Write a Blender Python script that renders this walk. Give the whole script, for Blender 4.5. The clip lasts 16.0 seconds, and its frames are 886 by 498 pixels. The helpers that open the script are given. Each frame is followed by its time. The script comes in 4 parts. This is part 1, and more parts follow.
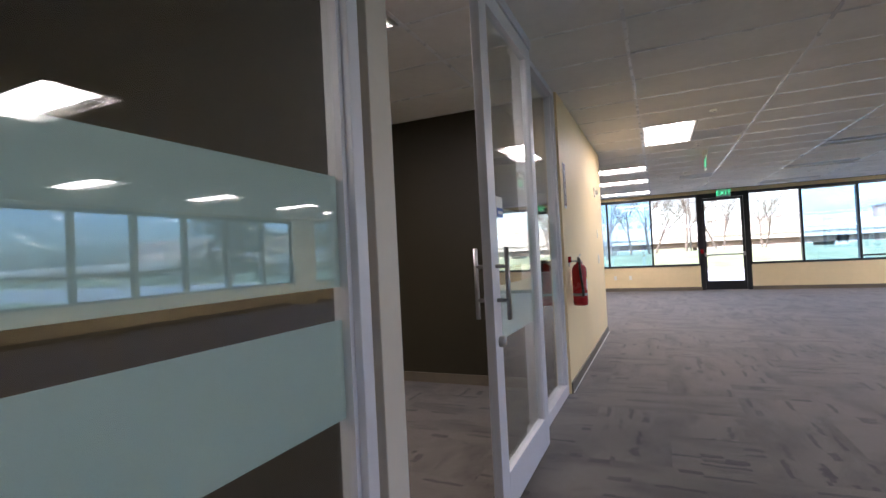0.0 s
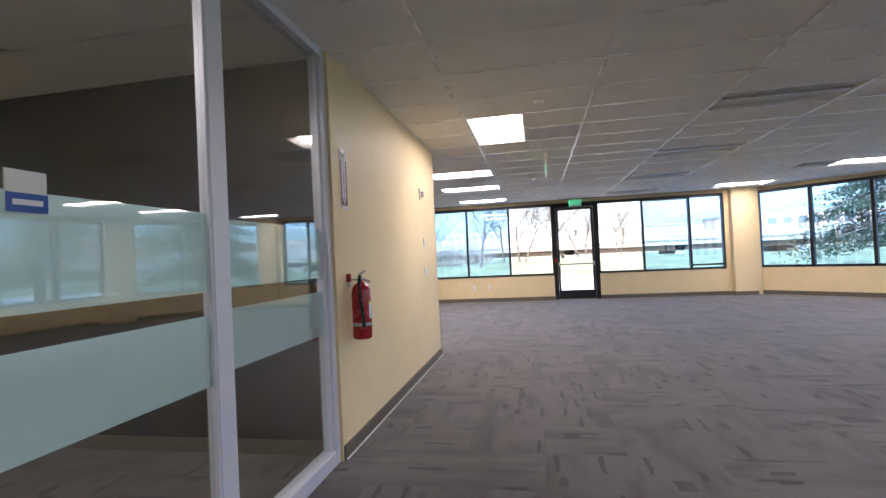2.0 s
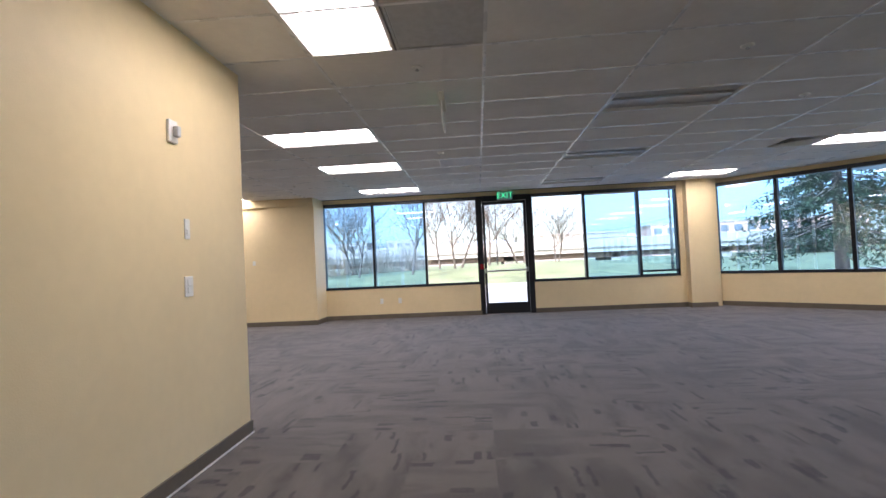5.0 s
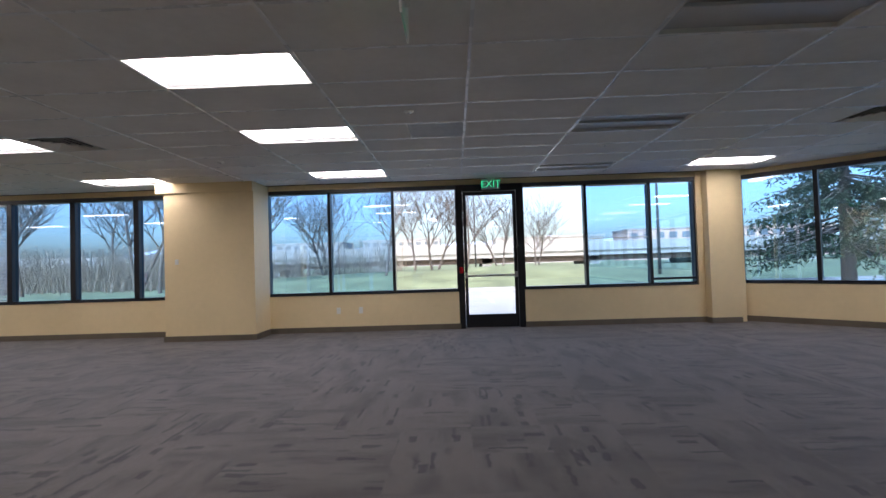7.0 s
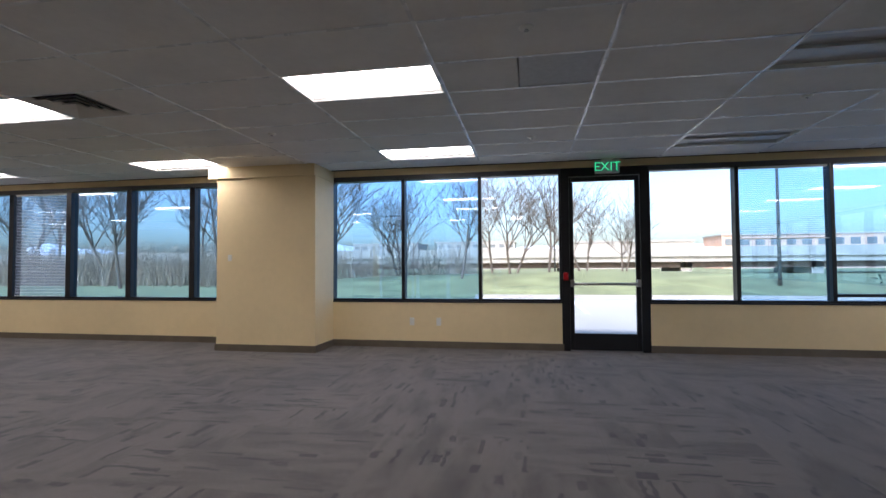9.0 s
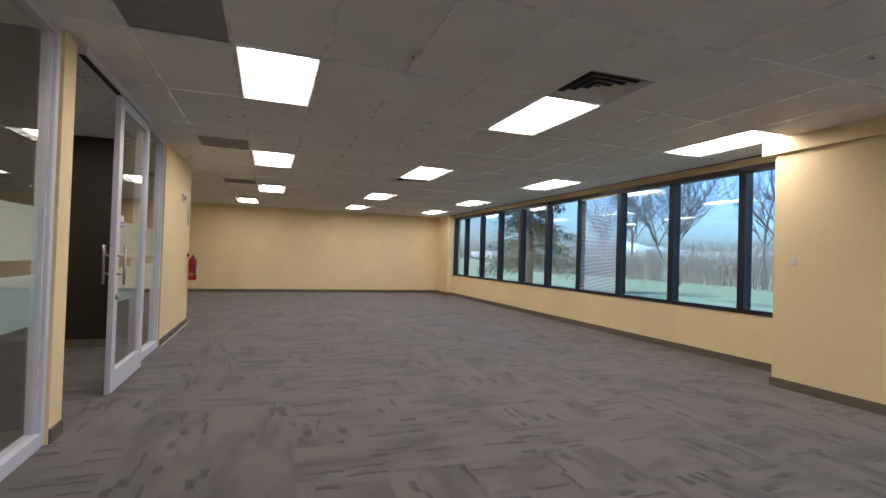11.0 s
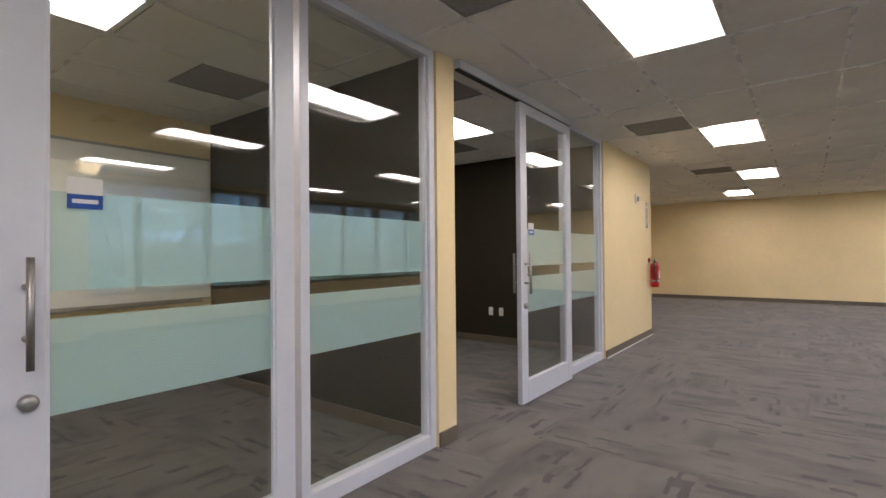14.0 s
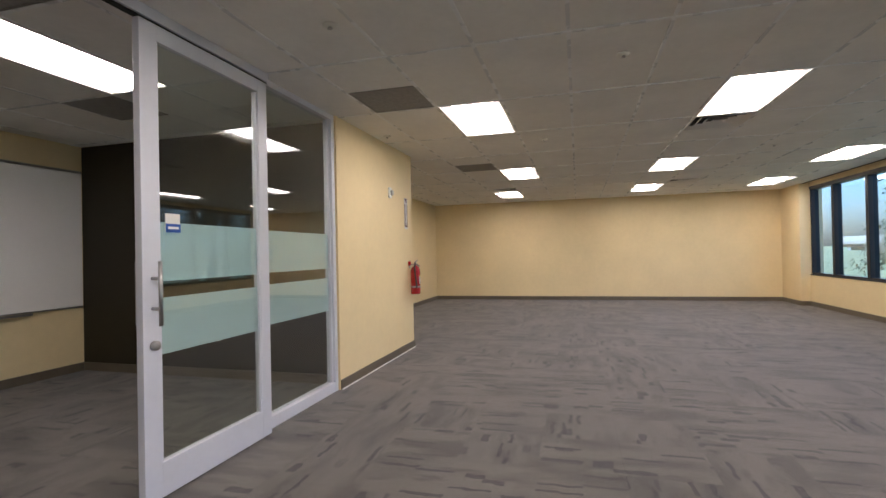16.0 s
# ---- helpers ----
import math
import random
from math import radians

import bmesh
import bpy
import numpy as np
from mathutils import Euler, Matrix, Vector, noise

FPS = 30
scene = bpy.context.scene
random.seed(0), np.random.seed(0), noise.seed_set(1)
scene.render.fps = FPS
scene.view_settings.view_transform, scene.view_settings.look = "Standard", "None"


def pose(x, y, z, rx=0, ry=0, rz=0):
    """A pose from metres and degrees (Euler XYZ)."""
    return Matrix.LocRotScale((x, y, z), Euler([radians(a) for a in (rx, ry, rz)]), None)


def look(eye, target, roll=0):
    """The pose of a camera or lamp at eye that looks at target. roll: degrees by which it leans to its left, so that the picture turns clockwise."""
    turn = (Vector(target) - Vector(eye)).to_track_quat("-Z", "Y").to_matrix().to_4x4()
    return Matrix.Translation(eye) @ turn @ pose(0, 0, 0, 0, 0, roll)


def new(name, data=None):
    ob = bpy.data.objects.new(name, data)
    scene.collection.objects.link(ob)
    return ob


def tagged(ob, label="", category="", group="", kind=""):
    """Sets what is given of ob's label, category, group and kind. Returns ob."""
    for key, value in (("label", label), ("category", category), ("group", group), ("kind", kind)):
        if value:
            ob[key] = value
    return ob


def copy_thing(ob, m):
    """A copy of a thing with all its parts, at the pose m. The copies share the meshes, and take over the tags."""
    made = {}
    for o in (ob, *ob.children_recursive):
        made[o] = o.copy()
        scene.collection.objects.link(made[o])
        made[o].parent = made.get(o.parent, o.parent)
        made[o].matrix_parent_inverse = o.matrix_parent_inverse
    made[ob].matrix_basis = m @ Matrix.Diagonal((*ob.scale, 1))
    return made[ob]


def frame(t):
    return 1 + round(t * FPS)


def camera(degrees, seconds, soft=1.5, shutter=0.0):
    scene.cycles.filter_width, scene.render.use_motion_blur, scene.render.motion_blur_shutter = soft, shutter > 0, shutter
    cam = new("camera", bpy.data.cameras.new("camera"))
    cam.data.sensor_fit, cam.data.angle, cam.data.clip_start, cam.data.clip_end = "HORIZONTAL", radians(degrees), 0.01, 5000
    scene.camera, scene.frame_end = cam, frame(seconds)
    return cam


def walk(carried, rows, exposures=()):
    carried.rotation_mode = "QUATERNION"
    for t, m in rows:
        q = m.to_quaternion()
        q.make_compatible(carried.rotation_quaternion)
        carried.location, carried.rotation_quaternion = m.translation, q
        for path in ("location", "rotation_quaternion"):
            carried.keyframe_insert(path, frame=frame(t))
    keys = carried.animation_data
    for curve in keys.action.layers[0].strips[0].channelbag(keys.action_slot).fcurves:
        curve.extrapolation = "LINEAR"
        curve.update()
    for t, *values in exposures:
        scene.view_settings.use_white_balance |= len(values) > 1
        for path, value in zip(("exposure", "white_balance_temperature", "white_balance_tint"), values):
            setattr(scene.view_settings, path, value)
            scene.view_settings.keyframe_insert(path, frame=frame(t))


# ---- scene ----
cam = camera(84.9, 16.0)
PATH = [
    (0, (-0.004, 0.493, 1.249), (-0.818, 2.320, 1.280), -2.9),
    (0.5, (0.077, 0.813, 1.271), (-0.597, 2.695, 1.304), -2.9),
    (1, (0.214, 1.154, 1.261), (-0.343, 3.074, 1.293), -2.9),
    (1.5, (0.348, 1.500, 1.277), (-0.124, 3.443, 1.312), -2.9),
    (2, (0.500, 1.855, 1.272), (0.128, 3.820, 1.306), -2.7),
    (2.5, (0.580, 2.289, 1.273), (0.292, 4.268, 1.301), -2.4),
    (3, (0.649, 2.749, 1.261), (0.424, 4.737, 1.289), -2.4),
    (3.5, (0.799, 3.186, 1.198), (0.616, 5.177, 1.234), -2.5),
    (4, (0.894, 3.634, 1.183), (0.740, 5.627, 1.228), -2.6),
    (4.2, (0.933, 3.815, 1.166), (0.789, 5.809, 1.221), -2.8),
    (6.5, (0.959, 6.036, 1.238), (0.855, 8.032, 1.279), -1.7),
    (7, (0.925, 6.460, 1.200), (0.877, 8.459, 1.252), -1.8),
    (7.5, (0.880, 6.902, 1.149), (0.867, 8.902, 1.212), -1.6),
    (8, (0.736, 7.340, 1.168), (0.740, 9.339, 1.234), -1.3),
    (10.5, (0.065, 9.050, 1.247), (-1.515, 10.276, 1.293), 1.7),
    (11, (-0.226, 9.317, 1.268), (-2.108, 9.995, 1.300), 1.8),
    (11.5, (-0.413, 9.423, 1.247), (-2.408, 9.559, 1.273), 2.1),
    (12, (-0.564, 9.566, 1.286), (-2.527, 9.183, 1.305), 1.9),
    (12.5, (-0.646, 9.722, 1.276), (-2.460, 8.879, 1.290), 1.7),
    (13, (-0.823, 9.808, 1.267), (-2.503, 8.722, 1.280), 1.2),
    (13.5, (-1.092, 9.884, 1.298), (-2.681, 8.671, 1.307), 0.5),
    (14, (-1.420, 10.011, 1.278), (-3.018, 8.807, 1.300), -0.5),
    (14.5, (-1.780, 10.056, 1.287), (-3.450, 8.956, 1.304), -0.9),
    (15, (-2.200, 10.118, 1.269), (-3.965, 9.177, 1.293), -1.2),
    (15.5, (-2.621, 10.205, 1.269), (-4.483, 9.478, 1.289), -1.1),
    (16, (-3.055, 10.266, 1.291), (-4.981, 9.730, 1.309), -1.2),
]
walk(cam, [(t, look(eye, target, roll)) for t, eye, target, roll in PATH],
     exposures=[(0.0, 2.74, 6250, 22), (3.0, 2.62, 6150, 22), (4.2, 2.46, 6150, 21), (6.3, 1.74, 6000, 19), (8.2, 1.48, 5950, 18), (10.3, 1.78, 6350, 16),
                (12.0, 2.08, 6450, 16), (16.0, 2.20, 6450, 16)])

# ---- world and sun ----
world = bpy.data.worlds.new("world")
scene.world = world
world.use_nodes = True
wn = world.node_tree
sky = wn.nodes.new("ShaderNodeTexSky")
sky.sky_type = "NISHITA"
sky.sun_disc = False
sky.sun_elevation = radians(28)
sky.sun_rotation = radians(200)
sky.air_density, sky.dust_density, sky.ozone_density = 1.0, 3.0, 1.5
wn.links.new(sky.outputs[0], wn.nodes["Background"].inputs[0])
wn.nodes["Background"].inputs[1].default_value = 0.15
sun_data = bpy.data.lights.new("sun", "SUN")
sun_data.energy, sun_data.angle, sun_data.color = 2.8, radians(8), (1.0, 0.96, 0.9)
sun = new("sun", sun_data)
sun.matrix_world = look((0, 0, 60), (0 + 20, 55, 0))
LAMP_POWER = 4.7

# ---- plan ----
CEIL = 2.64
WALL_E = -0.76          # face of the east office front
WALL_N = 8.045          # face of the north office front
WIN_Y = 15.09           # window wall
FAR_X = -16.23
SILL, HEAD = 0.68, 2.49
GX, GY, PX, PY = -0.13, 9.04, 1.2, 0.6   # ceiling grid


# ---- materials ----
def mat(name, rgb, rough=0.6, metal=0.0, vary=0.0, scale=4.0, bump=0.0, bscale=120.0, spec=0.5, stain=0.0):
    m = bpy.data.materials.new(name)
    m.use_nodes = True
    nt = m.node_tree
    b = nt.nodes["Principled BSDF"]
    b.inputs["Roughness"].default_value, b.inputs["Metallic"].default_value = rough, metal
    b.inputs["Specular IOR Level"].default_value = spec
    b.inputs["Base Color"].default_value = (*rgb, 1)
    geo = nt.nodes.new("ShaderNodeNewGeometry")
    if vary:
        n = nt.nodes.new("ShaderNodeTexNoise")
        n.inputs["Scale"].default_value, n.inputs["Detail"].default_value = scale, 6
        nt.links.new(geo.outputs["Position"], n.inputs["Vector"])
        fine = nt.nodes.new("ShaderNodeTexNoise")
        fine.inputs["Scale"].default_value, fine.inputs["Detail"].default_value = scale * 9, 3
        nt.links.new(geo.outputs["Position"], fine.inputs["Vector"])
        add = nt.nodes.new("ShaderNodeMath")
        add.operation = "MULTIPLY_ADD"
        add.inputs[1].default_value = 0.4
        nt.links.new(fine.outputs[0], add.inputs[0])
        nt.links.new(n.outputs[0], add.inputs[2])
        r = nt.nodes.new("ShaderNodeValToRGB")
        r.color_ramp.elements[0].position, r.color_ramp.elements[1].position = 0.45, 0.95
        r.color_ramp.elements[0].color = (*[c * (1 - vary) for c in rgb], 1)
        r.color_ramp.elements[1].color = (*[min(1, c * (1 + vary)) for c in rgb], 1)
        nt.links.new(add.outputs[0], r.inputs[0])
        nt.links.new(r.outputs[0], b.inputs["Base Color"])
        mr = nt.nodes.new("ShaderNodeMapRange")
        mr.inputs[3].default_value, mr.inputs[4].default_value = max(0.03, rough - 0.1), min(1, rough + 0.1)
        nt.links.new(n.outputs[0], mr.inputs[0])
        nt.links.new(mr.outputs[0], b.inputs["Roughness"])
    if bump:
        n2 = nt.nodes.new("ShaderNodeTexNoise")
        n2.inputs["Scale"].default_value, n2.inputs["Detail"].default_value = bscale, 4
        nt.links.new(geo.outputs["Position"], n2.inputs["Vector"])
        bp = nt.nodes.new("ShaderNodeBump")
        bp.inputs["Strength"].default_value, bp.inputs["Distance"].default_value = bump, 0.004
        nt.links.new(n2.outputs[0], bp.inputs["Height"])
        nt.links.new(bp.outputs[0], b.inputs["Normal"])
    return m


def emit(name, rgb, power):
    m = bpy.data.materials.new(name)
    m.use_nodes = True
    nt = m.node_tree
    nt.nodes.remove(nt.nodes["Principled BSDF"])
    e = nt.nodes.new("ShaderNodeEmission")
    e.inputs[0].default_value, e.inputs[1].default_value = (*rgb, 1), power
    nt.links.new(e.outputs[0], nt.nodes["Material Output"].inputs[0])
    return m


def glass(name, tint, base=0.05, gain=0.9, rough=0.0, film=0.0, film_rgb=(0.6, 0.75, 0.74)):
    """A thin pane: what is behind shows through, gloss grows towards grazing; film: share of a frosted film."""
    m = bpy.data.materials.new(name)
    m.use_nodes = True
    nt = m.node_tree
    nt.nodes.remove(nt.nodes["Principled BSDF"])
    clear = nt.nodes.new("ShaderNodeBsdfTransparent")
    clear.inputs[0].default_value = (*tint, 1)
    gloss = nt.nodes.new("ShaderNodeBsdfGlossy")
    gloss.inputs["Roughness"].default_value = rough
    gloss.inputs["Color"].default_value = (1, 1, 1, 1)
    lw = nt.nodes.new("ShaderNodeLayerWeight")
    lw.inputs[0].default_value = 0.5
    p = nt.nodes.new("ShaderNodeMath")
    p.operation = "POWER"
    p.inputs[1].default_value = 4.0
    nt.links.new(lw.outputs["Facing"], p.inputs[0])
    ma = nt.nodes.new("ShaderNodeMath")
    ma.operation = "MULTIPLY_ADD"
    ma.inputs[1].default_value, ma.inputs[2].default_value = gain, base
    nt.links.new(p.outputs[0], ma.inputs[0])
    body = clear
    if film:
        d = nt.nodes.new("ShaderNodeBsdfDiffuse")
        d.inputs[0].default_value = (*film_rgb, 1)
        tl = nt.nodes.new("ShaderNodeBsdfTranslucent")
        tl.inputs[0].default_value = (*film_rgb, 1)
        both = nt.nodes.new("ShaderNodeMixShader")
        both.inputs[0].default_value = 0.35
        nt.links.new(d.outputs[0], both.inputs[1])
        nt.links.new(tl.outputs[0], both.inputs[2])
        body = nt.nodes.new("ShaderNodeMixShader")
        body.inputs[0].default_value = film
        nt.links.new(clear.outputs[0], body.inputs[1])
        nt.links.new(both.outputs[0], body.inputs[2])
    mix = nt.nodes.new("ShaderNodeMixShader")
    nt.links.new(ma.outputs[0], mix.inputs[0])
    nt.links.new(body.outputs[0], mix.inputs[1])
    nt.links.new(gloss.outputs[0], mix.inputs[2])
    nt.links.new(mix.outputs[0], nt.nodes["Material Output"].inputs[0])
    return m


def carpet_material():
    """Carpet squares in quarter turn: broken dark and light streaks along each square's own way."""
    m = bpy.data.materials.new("carpet")
    m.use_nodes = True
    nt = m.node_tree
    L = nt.links.new
    b = nt.nodes["Principled BSDF"]
    b.inputs["Roughness"].default_value = 0.95
    b.inputs["Specular IOR Level"].default_value = 0.15
    b.inputs["Sheen Weight"].default_value = 0.24
    b.inputs["Sheen Roughness"].default_value = 0.6
    geo = nt.nodes.new("ShaderNodeNewGeometry")
    cell = nt.nodes.new("ShaderNodeVectorMath")
    cell.operation = "SNAP"
    cell.inputs[1].default_value = (0.5, 0.5, 50)
    L(geo.outputs["Position"], cell.inputs[0])
    wnz = nt.nodes.new("ShaderNodeTexWhiteNoise")
    L(cell.outputs[0], wnz.inputs["Vector"])
    gt = nt.nodes.new("ShaderNodeMath")
    gt.operation = "GREATER_THAN"
    gt.inputs[1].default_value = 0.5
    L(wnz.outputs["Value"], gt.inputs[0])

    warp = nt.nodes.new("ShaderNodeTexNoise")
    warp.inputs["Scale"].default_value, warp.inputs["Detail"].default_value = 14, 3
    L(geo.outputs["Position"], warp.inputs["Vector"])
    shift = nt.nodes.new("ShaderNodeVectorMath")
    shift.operation = "MULTIPLY_ADD"
    shift.inputs[1].default_value = (0.055, 0.055, 0)
    L(warp.outputs["Color"], shift.inputs[0])
    L(geo.outputs["Position"], shift.inputs[2])
    ragged = shift.outputs[0]

    def streaks(sx, sy, seed):
        outs = []
        for a, c in ((sx, sy), (sy, sx)):
            mp = nt.nodes.new("ShaderNodeMapping")
            mp.inputs["Scale"].default_value = (a, c, 1)
            mp.inputs["Location"].default_value = (seed, seed * 2, seed)
            L(ragged, mp.inputs["Vector"])
            n = nt.nodes.new("ShaderNodeTexNoise")
            n.inputs["Scale"].default_value, n.inputs["Detail"].default_value = 1.0, 2
            L(mp.outputs[0], n.inputs["Vector"])
            outs.append(n.outputs[0])
        mx = nt.nodes.new("ShaderNodeMix")
        L(gt.outputs[0], mx.inputs[0])
        L(outs[0], mx.inputs[2])
        L(outs[1], mx.inputs[3])
        return mx.outputs[0]

    def dashes(lx, ly, seed, cut):
        outs = []
        for a, c in ((lx, ly), (ly, lx)):
            wob = nt.nodes.new("ShaderNodeVectorMath")
            wob.operation = "ADD"
            wob.inputs[1].default_value = (seed, seed * 1.7, 0)
            L(ragged, wob.inputs[0])
            sn = nt.nodes.new("ShaderNodeVectorMath")
            sn.operation = "SNAP"
            sn.inputs[1].default_value = (a, c, 50)
            L(wob.outputs[0], sn.inputs[0])
            w = nt.nodes.new("ShaderNodeTexWhiteNoise")
            L(sn.outputs[0], w.inputs["Vector"])
            outs.append(w.outputs["Value"])
        mx = nt.nodes.new("ShaderNodeMix")
        L(gt.outputs[0], mx.inputs[0])
        L(outs[0], mx.inputs[2])
        L(outs[1], mx.inputs[3])
        lt = nt.nodes.new("ShaderNodeMapRange")
        lt.inputs[1].default_value, lt.inputs[2].default_value = cut * 0.55, cut
        lt.inputs[3].default_value, lt.inputs[4].default_value = 0.30, 1.0
        L(mx.outputs[0], lt.inputs[0])
        return lt.outputs[0]

    wide, soft = streaks(1.3, 4.2, 3.1), streaks(3.4, 11.0, 7.7)
    d1, d2 = dashes(0.24, 0.026, 0.3, 0.06), dashes(0.12, 0.05, 0.9, 0.045)
    r1 = nt.nodes.new("ShaderNodeValToRGB")
    e = r1.color_ramp.elements
    e[0].position, e[0].color = 0.34, (0.056, 0.046, 0.037, 1)
    e[1].position, e[1].color = 0.56, (0.108, 0.091, 0.076, 1)
    L(wide, r1.inputs[0])
    r2 = nt.nodes.new("ShaderNodeValToRGB")
    e = r2.color_ramp.elements
    e[0].position, e[0].color = 0.26, (0.62, 0.59, 0.57, 1)
    e[1].position, e[1].color = 0.42, (1, 1, 1, 1)
    L(soft, r2.inputs[0])
    mul = nt.nodes.new("ShaderNodeMix")
    mul.data_type, mul.blend_type = "RGBA", "MULTIPLY"
    mul.inputs[0].default_value = 1.0
    L(r1.outputs[0], mul.inputs[6])
    L(r2.outputs[0], mul.inputs[7])
    big = nt.nodes.new("ShaderNodeTexNoise")
    big.inputs["Scale"].default_value, big.inputs["Detail"].default_value = 0.55, 4
    L(geo.outputs["Position"], big.inputs["Vector"])
    mr = nt.nodes.new("ShaderNodeMapRange")
    mr.inputs[1].default_value, mr.inputs[2].default_value = 0.3, 0.7
    mr.inputs[3].default_value, mr.inputs[4].default_value = 0.85, 1.12
    L(big.outputs[0], mr.inputs[0])
    sc = nt.nodes.new("ShaderNodeVectorMath")
    sc.operation = "SCALE"
    L(mul.outputs[2], sc.inputs[0])
    dd = nt.nodes.new("ShaderNodeMath")
    dd.operation = "MULTIPLY"
    L(d1, dd.inputs[0])
    L(d2, dd.inputs[1])
    d3 = nt.nodes.new("ShaderNodeMath")
    d3.operation = "MULTIPLY"
    L(dd.outputs[0], d3.inputs[0])
    L(mr.outputs[0], d3.inputs[1])
    L(d3.outputs[0], sc.inputs["Scale"])
    L(sc.outputs[0], b.inputs["Base Color"])
    pile = nt.nodes.new("ShaderNodeTexNoise")
    pile.inputs["Scale"].default_value, pile.inputs["Detail"].default_value = 260, 2
    L(geo.outputs["Position"], pile.inputs["Vector"])
    bp = nt.nodes.new("ShaderNodeBump")
    bp.inputs["Strength"].default_value, bp.inputs["Distance"].default_value = 0.5, 0.004
    L(pile.outputs[0], bp.inputs["Height"])
    L(bp.outputs[0], b.inputs["Normal"])
    return m


CREAM = mat("cream_paint", (0.79, 0.63, 0.365), 0.55, vary=0.05, scale=1.3, bump=0.25, bscale=160, spec=0.3)
UMBER = mat("dark_brown_paint", (0.030, 0.025, 0.015), 0.5, vary=0.1, scale=1.5, bump=0.25, bscale=160, spec=0.3)
CEILM = mat("ceiling_tile", (0.82, 0.80, 0.77), 0.9, vary=0.06, scale=2.0, bump=0.5, bscale=220, spec=0.1)
TBAR = mat("white_grid_bar", (0.80, 0.80, 0.80), 0.28, vary=0.03, scale=6, spec=0.75)
BASEM = mat("rubber_base", (0.13, 0.105, 0.075), 0.5, vary=0.15, scale=5)
CARPET = carpet_material()
CARPET_BACK = mat("carpet_backing", (0.05, 0.047, 0.045), 0.95)
ALU = mat("satin_aluminium", (0.66, 0.665, 0.72), 0.42, 0.15, vary=0.04, scale=3)
STEEL = mat("brushed_steel", (0.38, 0.37, 0.36), 0.42, 0.9, vary=0.05, scale=30)
BLACK = mat("black_anodised", (0.012, 0.012, 0.014), 0.4, 0.3, vary=0.15, scale=5)
JAMB = mat("warm_grey_paint", (0.60, 0.55, 0.48), 0.45, vary=0.04, scale=3)
WHITE = mat("white_plastic", (0.75, 0.73, 0.68), 0.4, vary=0.02, scale=8)
PAN = mat("white_enamel", (0.86, 0.85, 0.82), 0.45, vary=0.02, scale=8)
SLAT = mat("pale_blue_slat", (0.55, 0.60, 0.66), 0.45, vary=0.03, scale=8)
VENTM = mat("grey_return_grille", (0.27, 0.26, 0.25), 0.7, vary=0.15, scale=30)
VENTL = mat("light_grille", (0.52, 0.52, 0.52), 0.6, vary=0.1, scale=20)
DUCT = mat("dark_duct", (0.02, 0.02, 0.02), 0.8)
UNLIT = mat("unlit_diffuser", (0.5, 0.5, 0.5), 0.4, vary=0.05, scale=10)
BOARD = mat("whiteboard", (0.88, 0.86, 0.84), 0.16, vary=0.02, scale=2)
RED = mat("red_enamel", (0.36, 0.012, 0.016), 0.25, vary=0.1, scale=6)
SIGNRED = mat("sign_maroon", (0.075, 0.004, 0.014), 0.4)
LABELM = mat("paper_label", (0.72, 0.72, 0.74), 0.6, vary=0.03, scale=20)
YELLOW = mat("yellow_label", (0.8, 0.55, 0.05), 0.6)
INK = mat("dark_ink", (0.05, 0.04, 0.05), 0.6)
TAN = mat("tan_metal", (0.25, 0.18, 0.14), 0.4, 0.3, vary=0.1, scale=20)
RUBBER = mat("black_rubber", (0.015, 0.015, 0.015), 0.6)
BLUE = mat("blue_plate", (0.01, 0.07, 0.32), 0.35)
GLOW = emit("lamp_diffuser", (1.0, 0.93, 0.86), LAMP_POWER)
EXITG = emit("exit_green", (0.05, 0.9, 0.35), 0.28)
GLASS = glass("office_glass", (0.9, 0.93, 0.91), 0.06, 0.9)
FROST = glass("frosted_film", (0.85, 0.95, 0.93), 0.02, 0.25, 0.08, 0.74, (0.76, 0.89, 0.92))
WGLASS = glass("tinted_window_glass", (0.60, 0.78, 0.95), 0.10, 0.8)
CGLASS = glass("clear_window_glass", (0.9, 0.93, 0.95), 0.04, 0.8)
CONC = mat("concrete", (0.36, 0.34, 0.32), 0.85, vary=0.2, scale=0.6)
PAVE = mat("pale_pavement", (0.42, 0.41, 0.40), 0.9, vary=0.12, scale=0.8)
ROADM = mat("asphalt", (0.06, 0.06, 0.06), 0.9, vary=0.15, scale=1)
GRASS = mat("winter_grass", (0.20, 0.22, 0.11), 0.95, vary=0.45, scale=0.5, bump=0.6, bscale=20)
BARK = mat("bare_bark", (0.13, 0.105, 0.09), 0.9, vary=0.3, scale=6)
NEEDLE = mat("fir_needles", (0.035, 0.06, 0.03), 0.8, vary=0.4, scale=3)
SHRUB = mat("brown_scrub", (0.33, 0.27, 0.21), 0.95, vary=0.4, scale=2)
PINK = mat("pinkish_render", (0.58, 0.38, 0.30), 0.8, vary=0.1, scale=0.3)
PALE = mat("pale_cladding", (0.40, 0.38, 0.37), 0.7, vary=0.08, scale=0.3)
GLZ = mat("dark_glazing", (0.16, 0.18, 0.2), 0.15)
# air haze is painted into the hill colour as pale blue, no volume
HILL = mat("haze_tinted_hills", (0.45, 0.52, 0.62), 1.0, vary=0.12, scale=0.01)
PAINTW = mat("white_road_paint", (0.7, 0.7, 0.68), 0.8)


